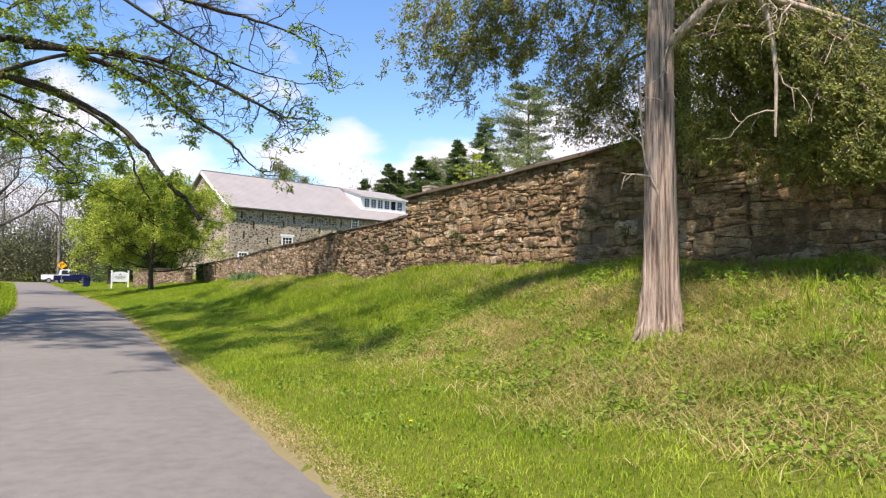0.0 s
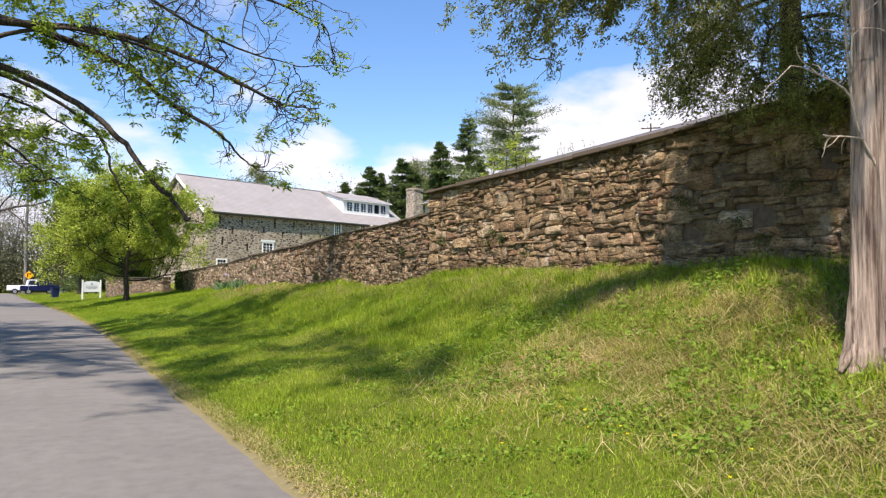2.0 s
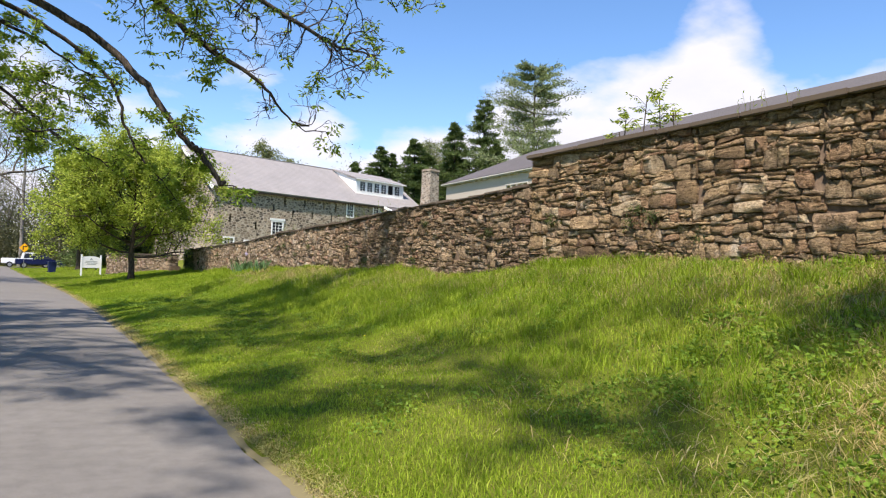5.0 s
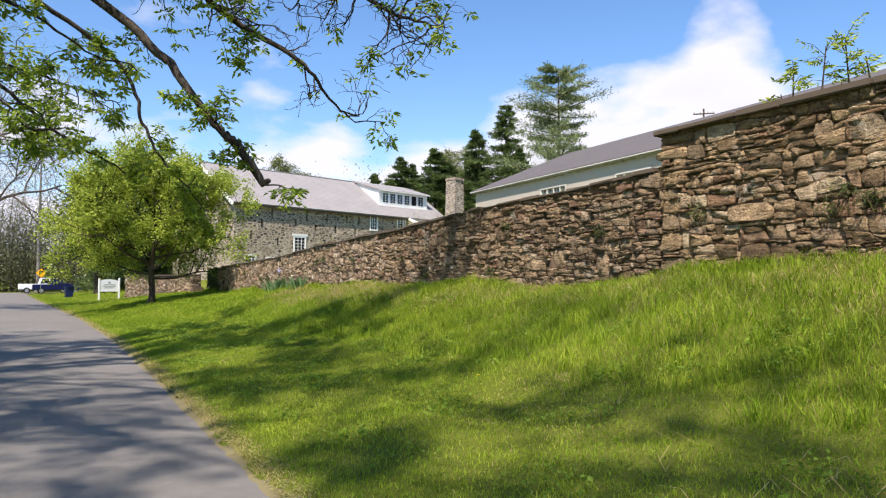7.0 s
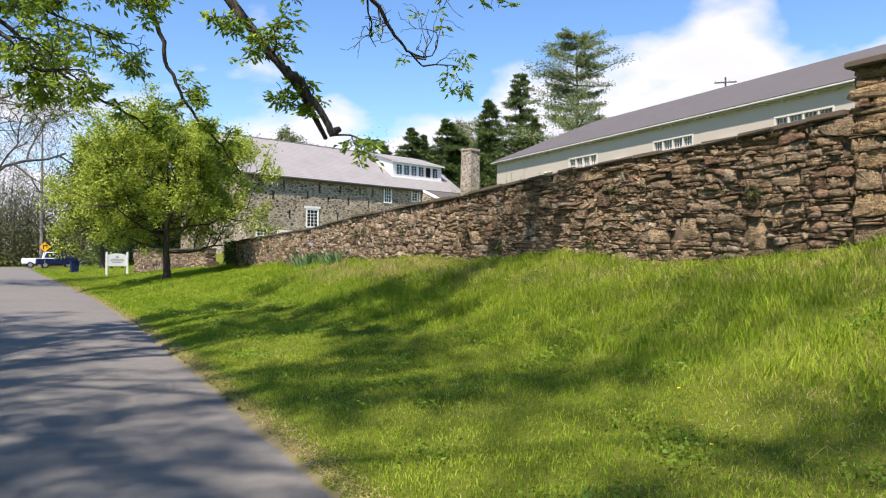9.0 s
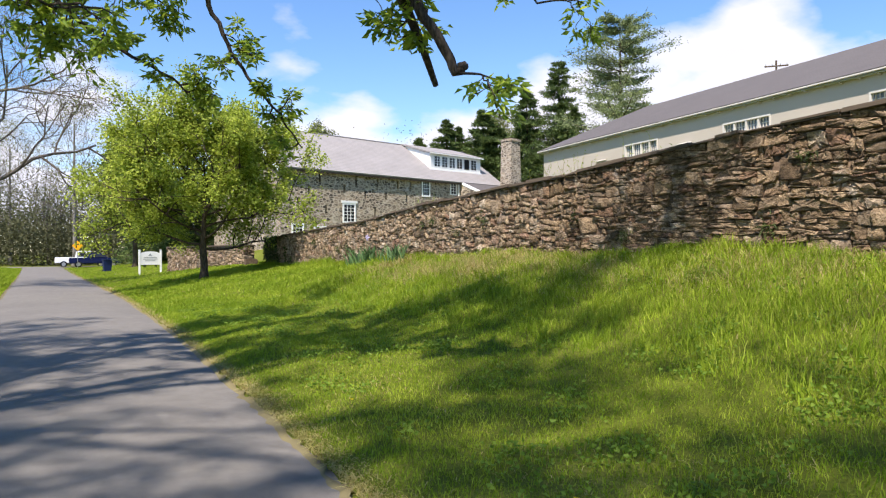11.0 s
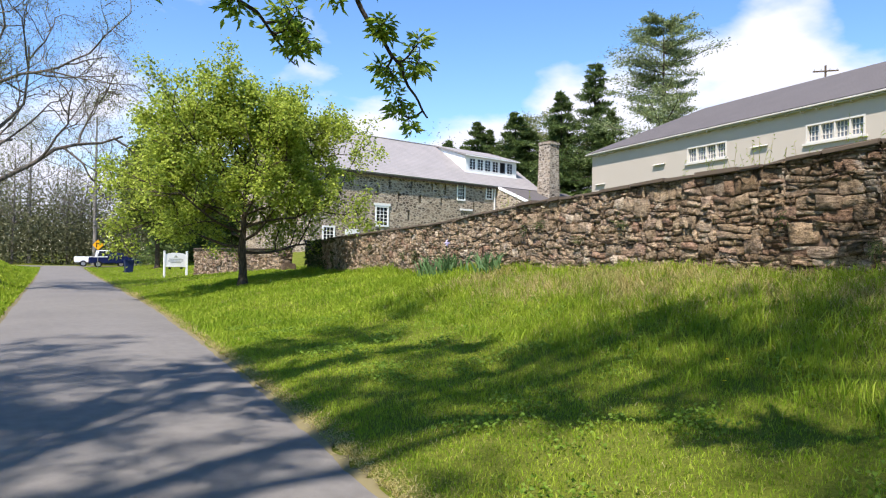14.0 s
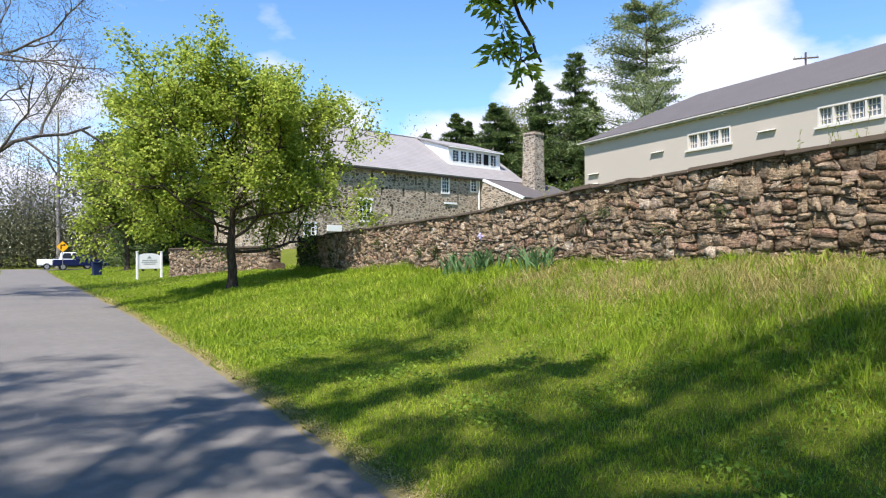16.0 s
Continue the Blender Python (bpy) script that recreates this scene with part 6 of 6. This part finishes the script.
def build_grass():
    rng = np.random.default_rng(99)
    holder = new("lawn_grass")
    tagged(holder, "fresh green lawn grass, longer on the bank", "grass", kind="stuff")

    def scatter(n, x0, x1, y0, y1, power=1.0):
        u = rng.random(n) ** power
        y = rng.uniform(y0, y1, n)
        rr, xw = lerp(ROAD_RIGHT, y), lerp(WALL_LINE, y) - 0.05
        lo, hi = (rr + x0, xw) if x1 is None else (rr + x0, rr + x1)
        return lo + (hi - lo) * u, y

    # mown lawn near the lane, then the bank
    for nm, n, x0, x1, y0, y1, hh, ww, pw in (("lawn", 330000, 0.02, None, -1.5, 30, 0.052, 0.0066, 1.3), ("lawn", 70000, 0.02, None, 28, 47, 0.09, 0.016, 1.0),
                                            ("lawn", 26000, 0.05, 9, 47, 92, 0.10, 0.03, 1.0)):
        x, y = scatter(n, x0, x1, y0, y1, pw)
        s = (x - lerp(ROAD_RIGHT, y)) / (lerp(WALL_LINE, y) - lerp(ROAD_RIGHT, y))
        tall = 1 + 1.8 * smooth01((s - 0.4) / 0.4) * (y < 30) + 0.35 * np.clip(rnoise(x, y, 3), 0, 2)
        tall = tall * (1 - 0.45 * smooth01((s - 0.4) / 0.3) * np.exp(-((y - 4) / 5.5) ** 2))
        edge = smooth01((x - lerp(ROAD_RIGHT, y)) / 0.35)
        keep = rng.random(n) < 0.25 + 0.75 * edge
        dry = 0.8 * rnoise(x, y, 11) + 3.9 * smooth01((s - 0.42) / 0.25) * np.exp(-((y - 3.6) / 4.6) ** 2) + 1.9 * smooth01((s - 0.58) / 0.3) * (y < 29) + 1.6 * (1 - edge) + 3.2 * smooth01((s - 0.70) / 0.15) * np.exp(-((y - 25.5) / 3.2) ** 2)
        isdry = dry + rng.normal(0, 0.8, n) > 2.0
        g = keep & ~isdry
        blades(nm, x[g], y[g], (hh * tall * (0.55 + 0.45 * edge))[g], ww, GRASS, rng, parent=holder)["kind"] = "stuff"
        d = keep & isdry
        blades("dry_grass", x[d], y[d], (hh * tall * 0.95)[d], ww, STRAW, rng, 0.9, parent=holder)["kind"] = "stuff"
    # long tufts on the bank and along the wall's foot
    cx, cy = scatter(900, 3.0, None, 1, 32)
    k = 26
    x, y = np.repeat(cx, k) + rng.normal(0, 0.07, 900 * k), np.repeat(cy, k) + rng.normal(0, 0.07, 900 * k)
    ok = x < lerp(WALL_LINE, y) - 0.04
    blades("tufts", x[ok], y[ok], 0.2, 0.009, GRASS, rng, 0.5, parent=holder)["kind"] = "stuff"
    yb = rng.uniform(-1, 43, 15000)
    xb = lerp(WALL_LINE, yb) - 0.05 - np.abs(rng.normal(0, 0.12, 15000))
    blades("wall_foot_grass", xb, yb, (0.17 + 0.09 * np.clip(rnoise(xb, yb, 5), -1, 1.5)) * (0.45 + 0.55 * smooth01((yb - 5) / 4)), 0.008, GRASS, rng, 0.4, parent=holder)["kind"] = "stuff"
    # matted straw below the cedar
    n = 44000
    x, y = rng.normal(5.9, 1.1, n), rng.normal(3.2, 2.6, n)
    clump = rnoise(x * 1.6, y * 1.6, 23) + rng.normal(0, 0.35, n) > 0.2
    x, y = x[clump], y[clump]
    ok = (x < 8.1) & (x > 3.4)
    blades("matted_straw", x[ok], y[ok], 0.15, 0.0085, STRAW, rng, 1.7, parent=holder)["kind"] = "stuff"
    # dusty straw along the lane's edge
    n = 52000
    y = -1 + 46 * rng.random(n) ** 1.5
    x = lerp(ROAD_RIGHT, y) + rng.normal(0.07, 0.09, n) + 0.25 * rng.random(n) * np.exp(-(np.maximum(y - 3, 0) / 6) ** 2)
    blades("verge_straw", x, y, 0.035, 0.010, STRAW, rng, 1.5, parent=holder)["kind"] = "stuff"
    # clover and low weeds
    cx, cy = scatter(260, 0.4, None, 1, 30)
    k = 60
    x, y = np.repeat(cx, k) + rng.normal(0, 0.13, 260 * k), np.repeat(cy, k) + rng.normal(0, 0.13, 260 * k)
    ok = (x < lerp(WALL_LINE, y) - 0.05) & (x > lerp(ROAD_RIGHT, y) + 0.1)
    x, y = x[ok], y[ok]
    c = np.stack([x, y, land(x, y) + rng.uniform(0.03, 0.09, len(x))], 1)
    w = rng.normal(0, 1, (len(x), 3)) * np.array((1, 1, 0.25))
    leaves("clover", c, w, 0.035, 0.03, CLOVER, holder, rng)["kind"] = "stuff"
    # broad-leaved weeds on the rough bank below the cedar
    cx, cy = scatter(150, 2.2, None, 0, 9)
    k = 42
    x, y = np.repeat(cx, k) + rng.normal(0, 0.11, 150 * k), np.repeat(cy, k) + rng.normal(0, 0.14, 150 * k)
    ok = x < lerp(WALL_LINE, y) - 0.08
    x, y = x[ok], y[ok]
    c = np.stack([x, y, land(x, y) + rng.uniform(0.04, 0.15, len(x))], 1)
    leaves("bank_weeds", c, rng.normal(0, 1, (len(x), 3)) * np.array((1, 1, 0.4)), 0.055, 0.032, CLOVER, holder, rng)["kind"] = "stuff"
    # far verge
    y = rng.uniform(18, 90, 30000)
    x = lerp(ROAD_LEFT, y) - 0.03 - np.abs(rng.normal(0, 2.2, 30000))
    blades("verge_grass", x, y, 0.13, 0.03, GRASS, rng, parent=holder)["kind"] = "stuff"


wall_ivy()
CLOVER = mat_leaf("clover_leaf", [(0.0, lin(0.38, 0.50, 0.15)), (1.0, lin(0.52, 0.62, 0.22))], 0.4)
build_grass()


def dandelions():
    rng = np.random.default_rng(6)
    h = new("dandelions")
    tagged(h, "scattered yellow dandelion heads in the grass", "flowers", kind="stuff")
    y = np.concatenate([rng.normal(4.0, 0.8, 14), rng.uniform(2, 24, 12)])
    x = np.concatenate([rng.normal(4.1, 0.35, 14), rng.uniform(2.6, 5.5, 12)])
    c = np.stack([x, y, land(x, y) + 0.085], 1)
    c = np.repeat(c, 8, 0)
    a = np.tile(np.linspace(0, 6.28, 8, endpoint=False), len(x))
    leaves("heads", c, np.stack([np.cos(a), np.sin(a), np.full(len(a), 0.35)], 1), 0.016, 0.012, DANDELION, h, rng)["kind"] = "stuff"


dandelions()

# ---- retaining wall of field stone ----


def wall_frame(y):
    """Face point and outward direction of the wall at y."""
    x = float(lerp(WALL_LINE, y))
    dx = (float(lerp(WALL_LINE, y + 0.3)) - float(lerp(WALL_LINE, y - 0.3))) / 0.6
    n = unit(np.array((-1.0, dx, 0.0)))
    return x, n, unit(np.array((dx, 1.0, 0.0)))


def clip_half(poly, nx, nz, c):
    """The part of a polygon with nx * y + nz * z < c."""
    out = []
    for (ay, az), (by, bz) in zip(poly, poly[1:] + poly[:1]):
        da, db = nx * ay + nz * az - c, nx * by + nz * bz - c
        if da <= 0:
            out.append((ay, az))
        if da * db < 0:
            f = da / (da - db)
            out.append((ay + (by - ay) * f, az + (bz - az) * f))
    return out


def stone_courses(rng, y0, y1, z0, z1, w, h):
    """Blocky stone outlines (y, z) in short, broken, wavering courses that share their joints."""
    out, a = [], y0
    while a < y1 - 0.05:
        b = min(a + rng.uniform(0.45, 1.25), y1)
        if y1 - b < 0.3:
            b = y1
        z, low = z0 - h * rng.random(), None
        phase = rng.uniform(0, 6.28, 4)
        while z < z1:
            step = h * (0.45 + 1.5 * rng.random() ** 1.5)
            p, q = rng.uniform(0, 6.28, 2)
            edge = lambda y, z=z, p=p, q=q: z + h * (0.26 * math.sin(y * 1.3 / w * 0.35 + p) + 0.22 * math.sin(y / w * 1.3 + q)) + 0.04 * math.sin(y * 0.7 + phase[0])
            if low is not None:
                y = a + rng.normal(0, 0.3) * w
                prev = (y, y)
                while y < b:
                    y += w * max(0.5, step_low / h) ** 0.6 * rng.uniform(0.45, 1.6)
                    y = b + rng.normal(0, 0.15) * w if y > b - 0.4 * w else y
                    slant = rng.normal(0, 0.16) * h
                    cut = (y - slant, y + slant)
                    l0, l1, r0, r1 = prev[0], prev[1], cut[0], cut[1]
                    m0, m1 = l0 + (r0 - l0) * rng.uniform(0.3, 0.7), l1 + (r1 - l1) * rng.uniform(0.3, 0.7)
                    bot = [(l0, low(l0)), (m0, low(m0) + rng.normal(0, 0.05) * h), (r0, low(r0))]
                    top = [(r1, edge(r1)), (m1, edge(m1) + rng.normal(0, 0.08) * h), (l1, edge(l1))]
                    if step_low > 0.8 * h and rng.random() < 0.42:  # two thin stones in place of one
                        f, g = rng.uniform(0.3, 0.7, 2)
                        ml = (l0 + (l1 - l0) * f, bot[0][1] + (top[2][1] - bot[0][1]) * f)
                        mr = (r0 + (r1 - r0) * g, bot[2][1] + (top[0][1] - bot[2][1]) * g)
                        out += [bot + [mr, ml], [ml, mr] + top]
                    else:
                        out.append(bot + top)
                    prev = cut
            low, step_low = edge, step
            z += step
        a = b
    return out


def stone_cells(rng, outlines, low, high, blocks=()):
    """Outlines cut to the wall's foot and top, with a few large blocks (y, z, half length, half height) set among them."""
    cells = []
    for poly in outlines:
        p = np.array(poly)
        yc, zc = p.mean(0)
        if any(abs(yc - by) < bw + 0.05 and abs(zc - bz) < bh + 0.02 for by, bz, bw, bh in blocks):
            continue
        poly = clip_half(clip_half(poly, 0, 1, float(high(yc))), 0, -1, -float(low(yc)))
        if len(poly) >= 3:
            p = np.array(poly)
            if min(np.ptp(p[:, 0]), np.ptp(p[:, 1])) > 0.026:
                cells.append(p)
    for by, bz, bw, bh in blocks:
        r = lambda: rng.uniform(0.9, 1.1)
        cells.append(np.array([(by - bw * r(), bz - bh * r()), (by, bz - bh * r()), (by + bw * r(), bz - bh * r()), (by + bw * r(), bz + bh * r()), (by, bz + bh * r()), (by - bw * r(), bz + bh * r())]))
    return cells


def stone_block(rng, p, joint=0.005, rough=0.013):
    """A stone from its outline: rounded corners, a worn rim and an uneven face. Points are (along, out, up) about the outline's middle."""
    c = (p.max(0) + p.min(0)) / 2
    q = p - c
    size = np.maximum(np.ptp(q, axis=0), 1e-3)
    q = q * np.clip(1 - 2 * joint / size, 0.5, 1)
    nx = np.roll(q, -1, 0)
    cut = rng.uniform(0.06, 0.26, (len(q), 1))
    q = np.stack([q * (1 - cut) + nx * cut, q * cut + nx * (1 - cut)], 1).reshape(-1, 2)
    q = q + rng.normal(0, 0.02, q.shape) * np.minimum(size, 0.2) * (0.7, 1.0)
    n = len(q)
    tilt = rng.normal(0, 0.08, 2)
    proud = rng.normal(0.006, 0.012)
    lip = rng.uniform(0.004, 0.022)
    rear = np.column_stack([q[:, 0], np.full(n, -0.11), q[:, 1]])
    rim = np.column_stack([q[:, 0], proud - lip + q @ tilt + rng.normal(0, rough * 0.4, n), q[:, 1]])
    f = q * rng.uniform(0.80, 0.98, (n, 1))
    face = np.column_stack([f[:, 0], proud + f @ tilt + rng.normal(0, rough, n), f[:, 1]])
    mid = np.array([[rng.normal(0, 0.1) * size[0], proud + rng.normal(0.006, rough), rng.normal(0, 0.1) * size[1]]])
    i = np.arange(n)
    j = (i + 1) % n
    quads = np.concatenate([np.stack([i, j, j + n, i + n], 1), np.stack([i + n, j + n, j + 2 * n, i + 2 * n], 1)])
    tris = np.stack([i + 2 * n, j + 2 * n, np.full(n, 3 * n)], 1)
    return c, np.vstack([rear, rim, face, mid]), quads, tris


STRETCHES = ((-14, 7.6, 0.36, 0.145), (7.6, 14.63, 0.225, 0.112), (14.69, 22.8, 0.19, 0.092), (22.8, 28.5, 0.155, 0.115), (28.5, 42.97, 0.135, 0.105))


def build_wall():
    rng = np.random.default_rng(21)
    w = thing("retaining_wall", pose(0, 0, 0), "tall old fieldstone retaining wall with weathered coping", "wall", kind="structure")
    # mortar core
    for y0, y1, table in ((-14, 14.65, WALL_TOP_HIGH), (14.65, 43, WALL_TOP_LOW)):
        ys = np.linspace(y0, y1, int((y1 - y0) / 0.5) + 2)
        V = []
        for y in ys:
            x, n, _ = wall_frame(y)
            zt = float(lerp(table, y)) - 0.02
            f, b = np.array((x, y, 0)) - n * 0.045, np.array((x, y, 0)) - n * 0.55
            V += [(f[0], f[1], 0.3), (f[0], f[1], zt), (b[0], b[1], zt), (b[0], b[1], 0.3)]
        F = []
        for i in range(len(ys) - 1):
            a = i * 4
            for k in range(4):
                F.append((a + k, a + (k + 1) % 4, a + 4 + (k + 1) % 4, a + 4 + k))
        F += [(0, 1, 2, 3), tuple(len(V) - 4 + k for k in (3, 2, 1, 0))]
        mesh_np("core", V, [np.array(F)], MORTAR, w)
    # coping slabs: smooth on the high stretch, ragged thin stones on the low one
    y = -13.95
    while y < 42.9:
        tall = y < 14.6
        y1 = min(y + (rng.uniform(0.55, 1.1) if tall else rng.uniform(0.3, 0.75)), 43.05)
        if y < 14.65 < y1:
            y1 = 14.72
        c = (y + y1) / 2
        x, n, tdir = wall_frame(c)
        tab = WALL_TOP_HIGH if y1 <= 14.73 else WALL_TOP_LOW
        za, zb = float(lerp(tab, y)), float(lerp(tab, y1))
        th, loose = (0.075, 1.0) if tall else (0.05, 1.4)
        bm = bmesh.new()
        box(bm, (-0.09 if tall else -0.055) + rng.normal(0, 0.012), 0.6, -(y1 - y) / 2 + 0.006, (y1 - y) / 2 - 0.006, 0, th + rng.normal(0, 0.007 * loose), bevel=0.014)
        for v in bm.verts:
            v.co.z += (zb - za) * v.co.y / (y1 - y) - 0.08 * max(0, 0.25 - v.co.x) + rng.normal(0, 0.004 * loose)
        ob = part("coping_slab", bm, CONCRETE, w)
        ob.matrix_basis = pose(x, c, (za + zb) / 2 - 0.03 + rng.normal(0, 0.004 * loose), 0, 0, math.degrees(math.atan2(-tdir[0], tdir[1])))
        y = y1
    # stones: those of the stretch passed nearest are single pieces, the rest one mass for each kind of stone
    base = lambda yy: lerp(WALL_BASE, yy) - 0.2
    cells = []
    for table, blocks, stretches in ((WALL_TOP_HIGH, ((11.1, 2.69, 0.17, 0.17), (6.4, 2.35, 0.26, 0.13), (9.0, 2.2, 0.25, 0.11), (13.2, 2.35, 0.3, 0.11)), STRETCHES[:2]),
                                     (WALL_TOP_LOW, ((17.0, 1.86, 0.2, 0.15), (18.6, 2.4, 0.14, 0.13), (24.9, 2.3, 0.15, 0.15), (15.9, 1.75, 0.12, 0.17), (22.2, 1.85, 0.2, 0.13)), STRETCHES[2:])):
        outlines = [q for a, b, sw, sh in stretches for q in stone_courses(rng, a, b, 0.6, 4.2, sw, sh)]
        cells += stone_cells(rng, outlines, base, lambda yy, tb=table: lerp(tb, yy) - 0.03, blocks)
    single, mass = 0, {}
    for p in cells:
        c, v, q, t = stone_block(rng, p)
        x, n, tdir = wall_frame(c[0])
        P = tdir * v[:, :1] + n * v[:, 1:2] + np.array((0, 0, 1.0)) * v[:, 2:]
        here = np.array((x, c[0], c[1]))
        if 17.6 < c[0] < 23.5 and single < 300 and min(np.ptp(p, axis=0)) > 0.07:
            me = bpy.data.meshes.new("stone")
            me.from_pydata(P.tolist(), [], q.tolist() + t.tolist())
            me.materials.append(STONE_PART)
            ob = new("stone", me)
            ob.parent = w
            ob.matrix_basis = Matrix.Translation(here)
            single += 1
            continue
        edge = c[0] + rng.normal(0, 0.7)
        mat = STONE_BROWN if c[0] < 14.65 else STONE_SLATY if edge < 23.5 else STONE_MASS
        mass.setdefault(mat.name, (mat, []))[1].append((P + here, q, t))
    for mat, blocks in mass.values():
        off, V, Q, T = 0, [], [], []
        for v, q, t in blocks:
            V.append(v)
            Q.append(q + off)
            T.append(t + off)
            off += len(v)
        mesh_np("stones", np.concatenate(V), [np.concatenate(Q), np.concatenate(T)], mat, w)["kind"] = "stuff"


build_wall()


def build_low_wall():
    """The lower wall beyond the gateway, ending in a stub pier."""
    rng = np.random.default_rng(45)
    a, b = np.array((7.3, 46.05)), np.array((5.2, 58.2))
    ln_ = float(np.linalg.norm(b - a))
    turn = math.degrees(math.atan2(b[1] - a[1], b[0] - a[0]))
    t = thing("gateway_wall", pose(a[0], a[1], 0, 0, 0, turn), "low fieldstone wall beyond the gateway on the lawn", "wall", kind="structure")
    part("core", boxes((0.03, ln_, -0.25, 0.22, -0.2, 1.72)), MORTAR, t)
    part("coping", boxes((-0.02, ln_, -0.3, 0.33, 1.722, 1.8), bevel=0.02), CONCRETE, t)
    part("end_step", boxes((-0.35, 0.02, -0.28, 0.27, -0.2, 1.15), bevel=0.04), MORTAR, t)
    V, Q, T, off = [], [], [], 0
    faces = (("long", 0.0, ln_), ("end", -0.25, 0.25))
    for which, lo, hi in faces:
        cells = stone_cells(rng, stone_courses(rng, lo, hi, 0.1, 1.9, 0.28, 0.15), lambda v: 0.1, lambda v: 1.71)
        for p in cells:
            c, v, q, tt = stone_block(rng, p, 0.012, 0.02)
            if which == "long":
                P = np.column_stack([v[:, 0] + c[0], 0.26 + v[:, 1], v[:, 2] + c[1]])
            else:
                P = np.column_stack([-0.02 - v[:, 1], v[:, 0] + c[0], v[:, 2] + c[1]])
            V.append(P)
            Q.append(q + off)
            T.append(tt + off)
            off += len(P)
    mesh_np("stones", np.concatenate(V), [np.concatenate(Q), np.concatenate(T)], STONE_MASS, t)["kind"] = "stuff"


build_low_wall()
